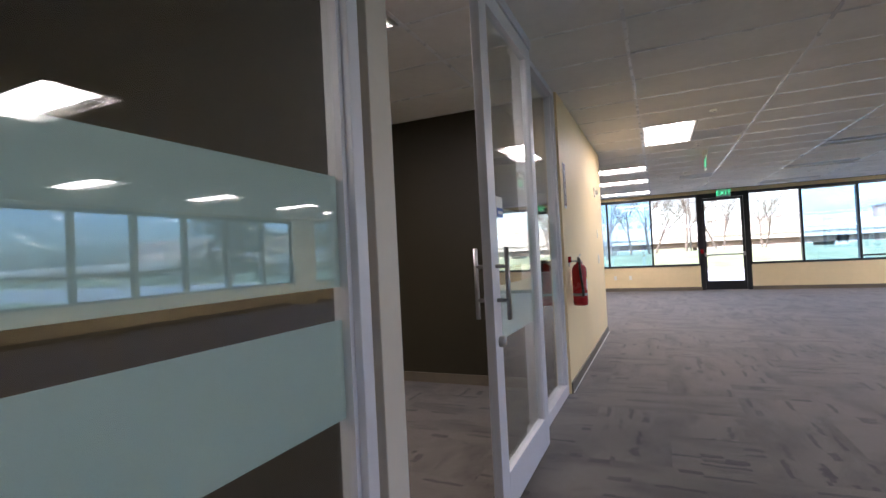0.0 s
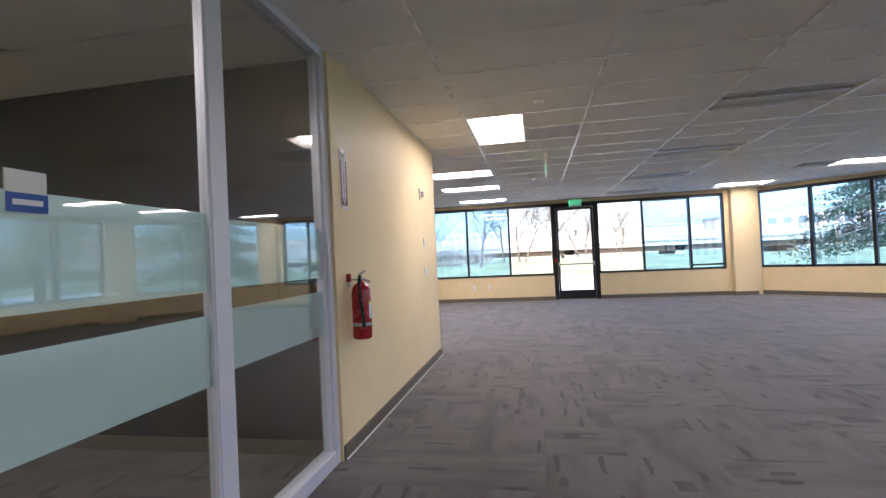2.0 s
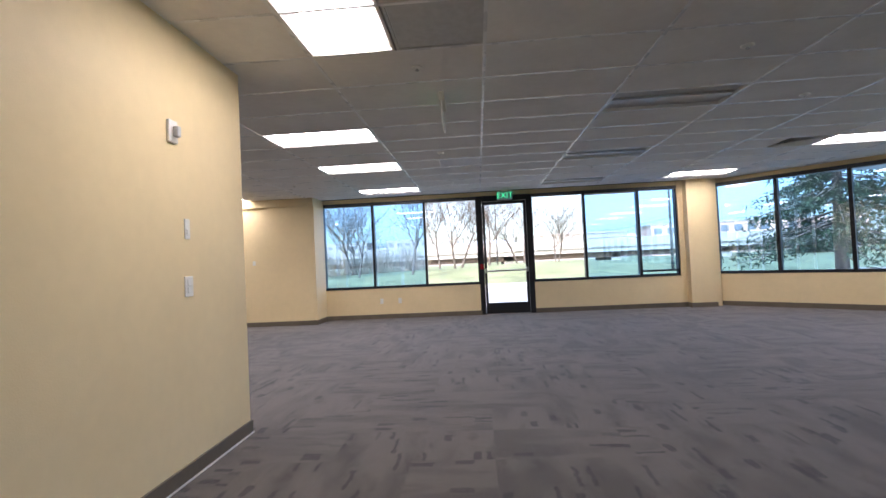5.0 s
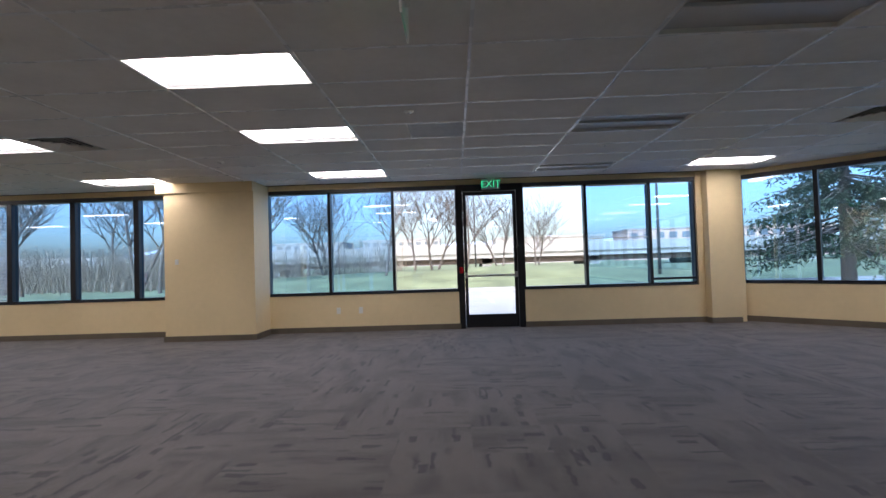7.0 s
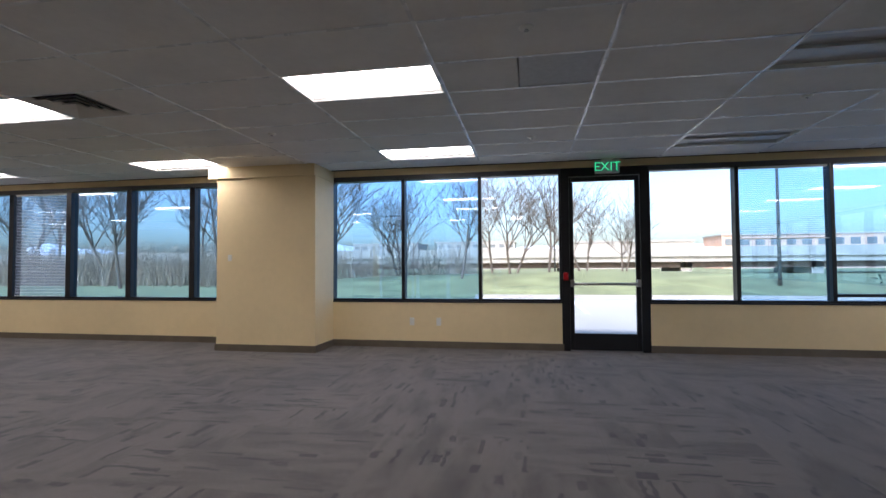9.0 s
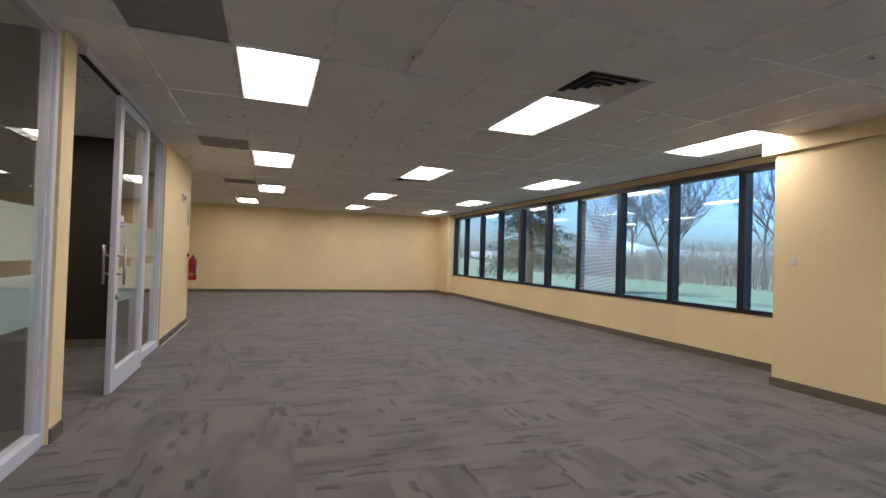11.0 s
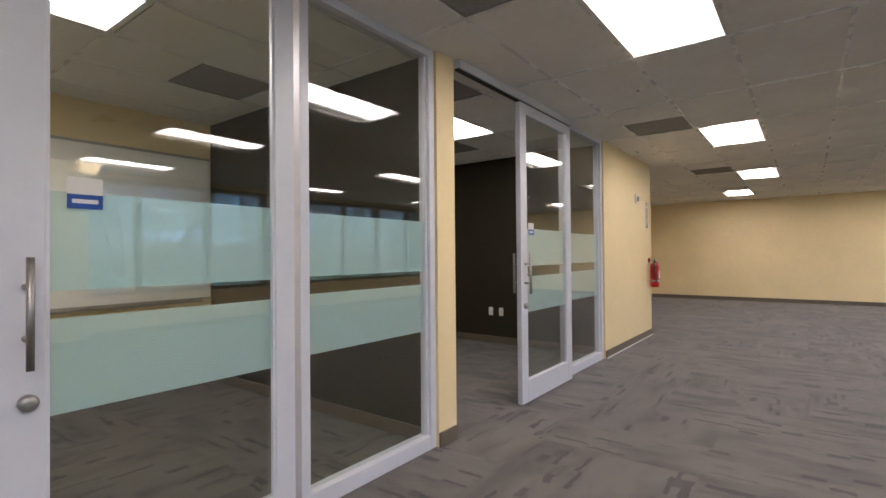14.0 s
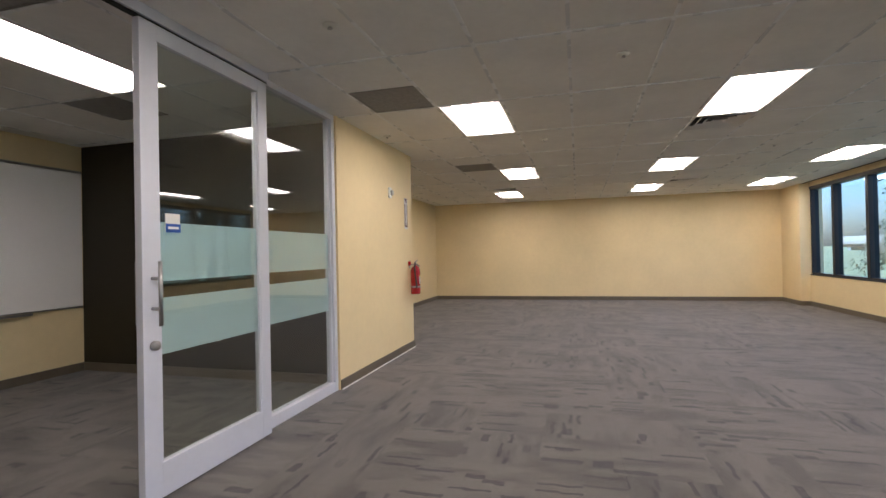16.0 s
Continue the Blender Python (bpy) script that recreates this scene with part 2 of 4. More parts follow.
# ---- mesh helpers ----
def box(bm, x0, x1, y0, y1, z0, z1, bevel=0.0, m=None):
    vs = [bm.verts.new(p) for p in ((x0, y0, z0), (x1, y0, z0), (x1, y1, z0), (x0, y1, z0),
                                    (x0, y0, z1), (x1, y0, z1), (x1, y1, z1), (x0, y1, z1))]
    if m is not None:
        for v in vs:
            v.co = m @ v.co
    fs = [bm.faces.new([vs[i] for i in f]) for f in
          ((3, 2, 1, 0), (4, 5, 6, 7), (0, 1, 5, 4), (1, 2, 6, 5), (2, 3, 7, 6), (3, 0, 4, 7))]
    if bevel:
        es = list({e for f in fs for e in f.edges})
        bmesh.ops.bevel(bm, geom=es, offset=bevel, segments=2, affect="EDGES", profile=0.5)
    return vs


def boxes(*spans, bevel=0.0):
    bm = bmesh.new()
    for s in spans:
        box(bm, *s, bevel=bevel)
    return bm


def tube(bm, a, b, r0, r1=None, n=10, caps=True):
    a, b = Vector(a), Vector(b)
    r1 = r0 if r1 is None else r1
    q = (b - a).to_track_quat("Z", "Y")
    rings = []
    for c, r in ((a, r0), (b, r1)):
        rings.append([bm.verts.new(c + q @ Vector((r * math.cos(2 * math.pi * i / n), r * math.sin(2 * math.pi * i / n), 0)))
                      for i in range(n)])
    for i in range(n):
        f = bm.faces.new((rings[0][i], rings[0][(i + 1) % n], rings[1][(i + 1) % n], rings[1][i]))
        f.smooth = True
    if caps:
        bm.faces.new(rings[0][::-1])
        bm.faces.new(rings[1])


def lathe(bm, profile, n=24, at=(0, 0, 0)):
    rings = [[bm.verts.new((at[0] + r * math.cos(2 * math.pi * i / n), at[1] + r * math.sin(2 * math.pi * i / n), at[2] + z))
              for i in range(n)] for r, z in profile]
    for p, q in zip(rings, rings[1:]):
        for i in range(n):
            f = bm.faces.new((p[i], p[(i + 1) % n], q[(i + 1) % n], q[i]))
            f.smooth = True
    bm.faces.new(rings[0][::-1])
    bm.faces.new(rings[-1])


def part(name, bm, material, parent=None, label=""):
    me = bpy.data.meshes.new(name)
    bm.normal_update()
    bm.to_mesh(me)
    bm.free()
    me.materials.append(material)
    ob = new(name, me)
    if parent is not None:
        ob.parent = parent
    if label:
        ob["label"] = label
    return ob


def empty(name, label, category, group="", kind="", at=None):
    ob = new(name)
    ob.empty_display_size = 0.1
    if at is not None:
        ob.matrix_world = at
    return tagged(ob, label, category, group, kind)


def text_part(name, body, size, material, parent, m, depth=0.0006, label=""):
    cu = bpy.data.curves.new(name, "FONT")
    cu.body, cu.size, cu.align_x, cu.align_y, cu.extrude = body, size, "CENTER", "CENTER", depth
    tmp = bpy.data.objects.new("tmp", cu)
    scene.collection.objects.link(tmp)
    me = bpy.data.meshes.new_from_object(tmp.evaluated_get(bpy.context.evaluated_depsgraph_get()))
    bpy.data.objects.remove(tmp)
    me.materials.clear()
    me.materials.append(material)
    ob = new(name, me)
    ob.parent = parent
    ob.matrix_local = m
    if label:
        ob["label"] = label
    return ob


def structure(name, bm, material, label, category="wall"):
    return tagged(part(name, bm, material), label, category, kind="structure")


# ---- outside ----
structure("ground", boxes((-900, 900, 15.36, 1800, -0.45, -0.14), (-900, -17.2, -300, 15.36, -0.45, -0.14),
                          (10.2, 900, -300, 15.36, -0.45, -0.14)), GRASS, "winter grass lawn with yellowish patches outside", "ground")
structure("pavement", boxes((-1.6, 60, 15.36, 27.5, -0.14, -0.10)), PAVE, "pale concrete parking lot outside the glass door", "pavement")
for i in range(4, 9):
    tagged(part("parking_line", boxes((-12 + i * 2.8, -11.9 + i * 2.8, 21.5, 26.5, -0.099, -0.096)), PAINTW),
           "white painted parking bay line on pavement", "road marking", "parking lines")
structure("kerb", boxes((-1.6, 60, 27.5, 27.75, -0.14, 0.02)), CONC, "pale concrete kerb along the lawn", "kerb")


def mound(name, cx, cy, rx, ry, h):
    bm = bmesh.new()
    n = 24
    grid = {}
    for i in range(n + 1):
        for j in range(n + 1):
            u, v = i / n * 2 - 1, j / n * 2 - 1
            d = max(0, 1 - u * u) * max(0, 1 - v * v)
            grid[i, j] = bm.verts.new((cx + u * rx, cy + v * ry, -0.2 + h * d * (1 + 0.25 * noise.noise((u * 3, v * 3, cx)))))
    for i in range(n):
        for j in range(n):
            bm.faces.new((grid[i, j], grid[i + 1, j], grid[i + 1, j + 1], grid[i, j + 1])).smooth = True
    return structure(name, bm, GRASS, "low grassy bank beyond the parking lot", "ground")


mound("grass_bank", 6, 42, 26, 12, 0.9)


def bare_tree(x, y, height, seed, trunks=3):
    rnd = random.Random(seed)
    top = empty("bare_tree", "leafless winter tree with many thin grey-brown branches", "tree", "bare trees outside",
                at=pose(x, y, -0.15))
    trunk, crown = bmesh.new(), bmesh.new()

    def grow(p, way, length, r, depth):
        bm = trunk if depth < 2 else crown
        for s in range(3):
            way = (way + Vector((rnd.uniform(-1, 1), rnd.uniform(-1, 1), rnd.uniform(-0.1, 0.45))) * 0.13).normalized()
            q = p + way * length / 3
            tube(bm, p, q, r, r * 0.85, 5 if depth < 2 else 3, False)
            p, r = q, r * 0.85
            if depth < 4 and (s or depth > 1):
                for _ in range(3 if depth < 2 else 2):
                    a = rnd.uniform(0, 6.283)
                    side = Vector((math.cos(a), math.sin(a), rnd.uniform(0.1, 0.8))).normalized()
                    grow(p, (way * 0.55 + side * 0.55).normalized(), length * rnd.uniform(0.55, 0.82), max(0.013, r * 0.6), depth + 1)

    for k in range(trunks):
        a = k * 6.283 / trunks + rnd.random()
        lean = 0.3 if trunks > 1 else 0.06
        grow(Vector((0.1 * math.cos(a), 0.1 * math.sin(a), 0)),
             Vector((lean * math.cos(a), lean * math.sin(a), 1)).normalized(), height * 0.36, height * 0.011, 1)
    part("trunk", trunk if len(trunk.verts) else boxes((-0.12, 0.12, -0.12, 0.12, 0, 0.3), bevel=0.03), BARK, top)
    part("crown", crown, BARK, top)
    return top


TREES = [(-3.5, 36, 7.5, 1), (-0.5, 40, 8.5, 2), (1.6, 39, 8.0, 3), (4.6, 46, 7.5, 4), (-7.5, 38, 6.5, 5), (-12, 36, 9.5, 6),
         (-15.5, 33, 9, 7), (-20, 38, 10, 8), (-25, 35, 9, 9), (-31, 40, 10, 10), (-38, 42, 10, 11), (8.2, 50, 7, 12),
         (34, 33, 8, 13), (-9.5, 45, 8, 14), (-2.2, 44, 8, 15), (-18, 45, 9, 16), (-28, 46, 10, 17), (-45, 45, 10, 18)]
PROTO = [bare_tree(*TREES[k][:2], 9.6, TREES[k][3], 1 + k % 2) for k in range(4)]
for k, (x, y, h, s) in enumerate(TREES[4:]):
    copy_thing(PROTO[k % 4], pose(x, y, -0.15, 0, 0, 67 * s) @ Matrix.Scale(h / 7.7, 4))


def conifer(x, y, height, radius, seed):
    rnd = random.Random(seed)
    top = empty("fir_tree", "dark green drooping fir tree close to the building", "tree", "firs", at=pose(x, y, -0.15))
    bm = bmesh.new()
    tube(bm, (0, 0, 0), (0, 0, height), 0.22, 0.03, 8)
    limbs, crown = bmesh.new(), bmesh.new()
    for _ in range(190):
        z = height * (0.16 + 0.82 * rnd.random())
        a = rnd.uniform(0, 6.283)
        r = radius * (1.05 - z / height) * rnd.uniform(0.55, 1.1) + 0.3
        tip = Vector((r * math.cos(a), r * math.sin(a), z - r * 0.28))
        tube(limbs, (0, 0, z), tip, 0.035, 0.008, 4, False)
        for k in range(105):
            f = rnd.uniform(0.25, 1.05)
            c = Vector((0, 0, z)).lerp(tip, f) + Vector((rnd.gauss(0, 0.16), rnd.gauss(0, 0.16), rnd.gauss(-0.12, 0.1)))
            d = Vector((rnd.uniform(-1, 1), rnd.uniform(-1, 1), rnd.uniform(-1.1, 0.1))).normalized() * rnd.uniform(0.1, 0.24)
            w = d.cross(Vector((rnd.random(), rnd.random(), 1))).normalized() * rnd.uniform(0.018, 0.045)
            crown.faces.new([crown.verts.new(c + o) for o in (-w, d * 0.5 + w * 0.2 - w, d, w)])
    part("trunk", bm, BARK, top)
    part("limb", limbs, BARK, top)
    part("crown", crown, NEEDLE, top)


conifer(13.6, 22.4, 9.5, 3.6, 3)
conifer(19.5, 19.5, 10, 3.4, 5)
conifer(-20.5, 21.0, 8.5, 2.4, 8)


def scrub(name, x0, x1, y, h, n, seed):
    rnd = random.Random(seed)
    bm = bmesh.new()
    for _ in range(n):
        x, yy = rnd.uniform(x0, x1), y + rnd.gauss(0, 1.5)
        p = Vector((x, yy, -0.15))
        q = p + Vector((rnd.gauss(0, 0.5), rnd.gauss(0, 0.5), h * rnd.uniform(0.35, 1.0)))
        tube(bm, p, q, 0.03, 0.008, 3, False)
        for _ in range(3):
            s = p.lerp(q, rnd.uniform(0.3, 0.95))
            tube(bm, s, s + Vector((rnd.gauss(0, 0.5), rnd.gauss(0, 0.4), rnd.uniform(0.1, 0.6))), 0.012, 0.004, 3, False)
    tagged(part(name, bm, SHRUB), "brown leafless scrub along the lawn edge", "shrubs", kind="stuff")


scrub("scrub_thicket", -75, -3.5, 47, 3.6, 2400, 4)
scrub("scrub_thicket", -60, -14, 40, 3.4, 1900, 6)


def overpass():
    top = empty("overpass", "long concrete highway overpass on piers in the distance", "bridge")
    part("deck", boxes((-160, 260, 78, 90, 1.5, 2.5)), CONC, top)
    for y in (77.7, 90):
        part("parapet", boxes((-160, 260, y, y + 0.3, 2.2, 3.5)), CONC, top)
    part("girder", boxes((-160, 260, 79, 80, 0.7, 1.5), (-160, 260, 88, 89, 0.7, 1.5)), mat("girder_steel", (0.10, 0.07, 0.06), 0.7, vary=0.2, scale=0.5), top)
    for i in range(26):
        x = -155 + i * 16
        part("pier", boxes((x, x + 1.4, 79, 89, -0.2, 1.5)), CONC, top)


overpass()


def far_building(x, y, w, d, h, material, label, rows, cols, z0=-0.2):
    top = empty("office_building", label, "building", "distant buildings", at=pose(x, y, z0))
    part("wall", boxes((0, w, 0, d, 0, h)), material, top)
    part("roof", boxes((-0.3, w + 0.3, -0.3, d + 0.3, h, h + 0.4)), PALE, top)
    me = None
    for r in range(rows):
        for c in range(cols):
            if me is None:
                pw = part("window", boxes((0, w / cols * 0.6, -0.12, 0.1, 0, h / rows * 0.4)), GLZ, top)
                me = pw.data
            else:
                pw = new("window", me)
                pw.parent = top
            pw.location = ((c + 0.2) * w / cols, 0, (r + 0.4) * h / rows)


far_building(52, 150, 60, 14, 9, PINK, "low pinkish office block with a row of windows", 2, 16)
far_building(14, 160, 34, 14, 8, CONC, "pale low warehouse beyond the overpass", 1, 8)
far_building(-30, 170, 26, 16, 9, PALE, "grey office building with tall window strips", 3, 9)
far_building(-62, 175, 24, 16, 9, PALE, "grey office building behind bare trees", 3, 8)
far_building(90, 95, 50, 14, 9.5, PINK, "long pinkish building with a row of windows", 2, 14)


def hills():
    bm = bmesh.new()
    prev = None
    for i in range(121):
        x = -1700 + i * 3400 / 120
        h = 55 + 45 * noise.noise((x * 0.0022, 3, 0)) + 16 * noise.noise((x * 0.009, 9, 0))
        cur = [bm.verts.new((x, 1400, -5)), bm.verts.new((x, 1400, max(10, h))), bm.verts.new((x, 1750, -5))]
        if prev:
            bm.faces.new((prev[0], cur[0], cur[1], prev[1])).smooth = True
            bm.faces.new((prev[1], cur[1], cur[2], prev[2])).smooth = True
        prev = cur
    structure("backdrop", bm, HILL, "hills on the horizon with haze painted in as pale blue", "hills")


hills()


def street_lamp(x, y, h):
    top = empty("street_lamp", "tall grey pole lamp beside the parking lot", "street lamp", "street lamps", at=pose(x, y, -0.15))
    bm = bmesh.new()
    tube(bm, (0, 0, 0), (0, 0, h), 0.09, 0.06, 10)
    part("pole", bm, ROADM, top)
    bm = bmesh.new()
    tube(bm, (0, 0, h - 0.1), (0.7, 0, h + 0.05), 0.03, 0.03, 8)
    part("arm", bm, ROADM, top)
    part("lamp_head", boxes((0.5, 1.15, -0.17, 0.17, h - 0.02, h + 0.14), bevel=0.03), ROADM, top)


street_lamp(12.0, 33, 6.2)
street_lamp(3.2, 60, 9.0)
street_lamp(-26, 58, 9.0)

# ---- floor, ceiling, outer walls ----
floor = structure("floor", boxes((FAR_X - 0.2, 9.3, -6.2, 15.35, -0.14, -0.012)), CARPET_BACK, "grey streaked carpet squares laid in quarter turn", "floor")

LAMPS = [  # x, y, long in x; one grid cell each
    (-1.33, 9.64), (-1.33, 11.44), (-1.33, 13.84),
    (-4.93, 9.04), (-8.53, 9.04), (-12.13, 9.04), (-15.13, 8.44),
    (-4.93, 11.44), (-8.53, 11.44), (-12.13, 11.44), (-15.13, 11.44),
    (-4.93, 13.84), (-8.53, 13.84), (-12.13, 13.84), (-15.13, 13.84),
    (4.67, 13.84), (5.87, 11.44), (5.87, 9.64), (5.87, 7.24), (5.87, 4.84), (2.27, 2.44), (5.87, 1.24), (2.27, -2.36)]
LAMPS_Y = [(-0.13, 6.64)]
UNLITS = [(2.27, 6.64), (2.27, 9.04), (2.27, 11.44), (2.27, 13.84)]
RETURNS = [(-3.73, 8.44), (-7.33, 8.44), (-10.93, 8.44)]
LIGHTV = [(0.47, 11.44), (0.47, 7.24)]
SUPPLY = [(-3.73, 11.44), (-9.13, 11.44), (-13.93, 12.04), (-13.93, 8.44), (5.27, 11.44)]
ROOMLAMPS = [(-6.13, 6.64), (-2.56, 6.64), (-2.56, 2.44), (-2.56, -1.16)]
ROOMRETURNS = [(-6.73, 6.04), (-3.73, 6.04), (-3.13, 3.64), (-4.93, 7.24)]


def ceiling():
    holes = [(x, y, x + 1.2, y + 0.6) for x, y in LAMPS + UNLITS + ROOMLAMPS]
    holes += [(x, y, x + 0.6, y + 1.2) for x, y in LAMPS_Y]
    holes += [(x, y, x + 0.6, y + 0.6) for x, y in RETURNS + LIGHTV + SUPPLY + ROOMRETURNS]
    bm = bmesh.new()
    box(bm, FAR_X - 0.2, 9.3, -6.2, 15.35, CEIL + 0.06, CEIL + 0.2)
    i0, i1 = int((FAR_X - GX) / PX) - 1, int((9.3 - GX) / PX) + 1
    j0, j1 = int((-6.2 - GY) / PY) - 1, int((15.0 - GY) / PY) + 1
    rnd = random.Random(2)
    g = 0.012
    for i in range(i0, i1):
        for j in range(j0, j1):
            x0, y0 = GX + i * PX, GY + j * PY
            x1, y1 = min(x0 + PX, 9.25), min(y0 + PY, 14.97)
            x0 = max(x0, FAR_X)
            if y1 - y0 < 0.1 or x1 - x0 < 0.1 or (x0 < -9.5 and y1 < 6.3):
                continue
            cells = [(x0, x1)]
            for hx0, hy0, hx1, hy1 in holes:
                if hy0 < y0 + 0.3 < hy1:
                    nxt = []
                    for a, b in cells:
                        if hx1 <= a + 0.01 or hx0 >= b - 0.01:
                            nxt.append((a, b))
                            continue
                        if hx0 - a > 0.05:
                            nxt.append((a, hx0))
                        if b - hx1 > 0.05:
                            nxt.append((hx1, b))
                    cells = nxt
            for a, b in cells:
                dz = rnd.choice((0, 0, 0, 0.0015, 0.003))
                box(bm, a + g * 0.55, b - g * 0.55, y0 + g * 0.55, y1 - g * 0.55, CEIL + dz, CEIL + 0.02)
    tiles = len(bm.faces)
    for i in range(i0, i1 + 1):
        x = GX + i * PX
        if FAR_X < x < 9.2:
            box(bm, x - g, x + g, -6.2 if x > -9.4 else 6.3, 14.97, CEIL - 0.005, CEIL + 0.03)
    for j in range(j0, j1 + 1):
        y = GY + j * PY
        if -6.2 < y < 14.97:
            box(bm, FAR_X if y > 6.4 else -9.4, 9.25, y - g, y + g, CEIL - 0.003, CEIL + 0.03)
    bm.faces.ensure_lookup_table()
    for f in bm.faces[tiles:]:
        f.material_index = 1
    structure("ceiling", bm, CEILM, "suspended ceiling of off-white mineral tiles in a metal grid", "ceiling").data.materials.append(TBAR)


ceiling()


def wall(name, material, label, *spans):
    return structure(name, boxes(*spans), material, label)


def base(*spans):
    return structure("baseboard", boxes(*spans), BASEM, "dark taupe rubber baseboard along the wall", "baseboard")


W = WIN_Y
wall("wall_north", CREAM, "cream yellow painted wall under and beside the windows",
     (FAR_X, -15.25, W, W + 0.25, 0, CEIL + 0.06), (-15.25, -3.9, W, W + 0.25, -0.1, SILL - 0.02), (-2.46, 0.98, W, W + 0.25, -0.1, SILL - 0.02),
     (2.15, 5.2, W, W + 0.25, -0.1, SILL - 0.02), (-15.25, 5.2, W + 0.02, W + 0.25, 2.56, CEIL + 0.06), (5.2, 5.95, W, W + 0.25, -0.1, CEIL + 0.06),
     (-3.9, -2.46, W, W + 0.25, -0.1, CEIL + 0.06))
wall("wall_column_north", CREAM, "cream painted boxed column projecting between the windows", (-3.93, -2.41, 14.445, W, 0, 2.48))
wall("wall_column_bulkhead", CREAM, "cream painted bulkhead capping the column", (-4.05, -2.405, 14.40, W, 2.48, CEIL + 0.01))
wall("wall_column_corner", CREAM, "narrow cream painted column between the window bands", (5.31, 5.80, 14.90, W, 0, CEIL + 0.01), (5.80, 5.95, 15.0, W, 0, CEIL + 0.01))
wall("wall_column_west", CREAM, "cream painted column in the far corner", (FAR_X, -15.25, 14.91, W, 0, CEIL + 0.01))
wall("wall_west", CREAM, "plain cream yellow painted end wall", (FAR_X - 0.2, FAR_X, 6.3, W + 0.25, -0.1, CEIL + 0.06))
wall("wall_south_west", CREAM, "plain cream painted wall of the far bay", (FAR_X, -9.44, 6.2, 6.4, -0.1, CEIL + 0.06))
wall("wall_south", CREAM, "plain cream painted end wall", (-9.3, 9.3, -6.4, -6.2, -0.1, CEIL + 0.06))
base((-15.25, -3.93, W - 0.014, W, 0, 0.095), (-2.41, 1.0, W - 0.014, W, 0, 0.095), (2.15, 5.31, W - 0.014, W, 0, 0.095),
     (-3.945, -2.395, 14.431, 14.445, 0, 0.095), (-2.41, -2.396, 14.445, W - 0.014, 0, 0.095), (5.296, 5.814, 14.886, 14.90, 0, 0.095), (5.296, 5.31, 14.90, W - 0.014, 0, 0.095),
     (FAR_X, FAR_X + 0.014, 6.414, 14.91, 0, 0.095), (FAR_X + 0.014, -15.236, 14.896, 14.91, 0, 0.095), (-15.25, -15.236, 14.91, W - 0.014, 0, 0.095), (FAR_X, -9.454, 6.4, 6.414, 0, 0.095))
structure("trim", boxes((-15.25, -4.05, 14.975, 15.0, CEIL - 0.004, CEIL + 0.02), (-2.4, 5.3, 14.975, 15.0, CEIL - 0.004, CEIL + 0.02)), DUCT, "dark linear slot at the ceiling edge by the windows", "trim")


def pane_glass(name, x0, x1, z0, z1, kind, parent, y=0.0):
    ob = part(name, boxes((x0, x1, y + 0.09, y + 0.098, z0, z1)), kind, parent)
    ob.visible_shadow = False
    return ob


WINDOWS = 0


def window_band(m, xs, kinds, thick=0.06, label="", blind=True):
    """A band of panes between black mullions; xs are the mullions' middles in the band's own x; inner face at y 0, outside +y."""
    global WINDOWS
    WINDOWS += 1
    top = empty(f"window_{WINDOWS}", label or "black framed window band with bluish tinted glass", "window", kind="structure", at=m)
    t = thick / 2
    a, b = xs[0], xs[-1]
    part("window_sill", boxes((a, b, -0.012, 0.16, SILL - 0.02, SILL), bevel=0.004), BLACK, top)
    part("window_frame", boxes((a, b, 0.03, 0.15, SILL, SILL + 0.03), (a, b, 0.02, 0.16, HEAD, 2.56)), BLACK, top)
    part("blind_box", boxes((a, b, 0.005, 0.03, HEAD + 0.01, 2.56)), mat("blind_headrail", (0.05, 0.05, 0.055), 0.5), top)
    for x in xs:
        part("mullion", boxes((max(a, x - t), min(b, x + t), 0.02, 0.16, SILL + 0.03, HEAD), bevel=0.003), BLACK, top)
    for p, q, k in zip(xs, xs[1:], kinds):
        pane_glass("pane", p + t, q - t, SILL + 0.03, HEAD, k, top)
    return top


window_band(pose(0, W, 0), [-2.44, -1.32, -0.17, 0.98], [WGLASS, WGLASS, CGLASS], 0.05)
w2 = window_band(pose(0, W, 0), [2.15, 3.27, 4.40, 5.19], [CGLASS, WGLASS, WGLASS], 0.05)
part("vent_sash", boxes((4.43, 5.16, 0.03, 0.12, 0.76, 0.80)), BLACK, w2)
window_band(pose(0, W, 0), [-15.23, -14.29, -13.11, -11.93, -10.75, -9.57, -8.39, -7.21, -6.03, -4.85, -3.93], [WGLASS] * 10, 0.095)



def blinds(x0, x1, z0, pitch, slat_tilt, label):
    top = empty("venetian_blind", label, "blind", "venetian blinds", at=pose(0, W + 0.055, 0))
    part("headrail", boxes((x0, x1, -0.02, 0.02, HEAD - 0.03, HEAD), bevel=0.003), WHITE, top)
    me = None
    z = HEAD - 0.045
    while z > z0:
        if me is None:
            sl = part("slat", boxes((x0, x1, -0.012, 0.012, -0.0006, 0.0006)), SLAT, top)
            me = sl.data
        else:
            sl = new("slat", me)
            sl.parent = top
        sl.matrix_local = pose(0, 0, z, slat_tilt)
        z -= pitch
    part("bottom_rail", boxes((x0, x1, -0.012, 0.012, z - 0.012, z)), WHITE, top)


blinds(-8.32, -7.28, SILL + 0.05, 0.026, 22, "lowered white venetian blind with tilted slats")
blinds(3.31, 4.36, 1.55, 0.026, 6, "half-lowered white venetian blind with open slats")

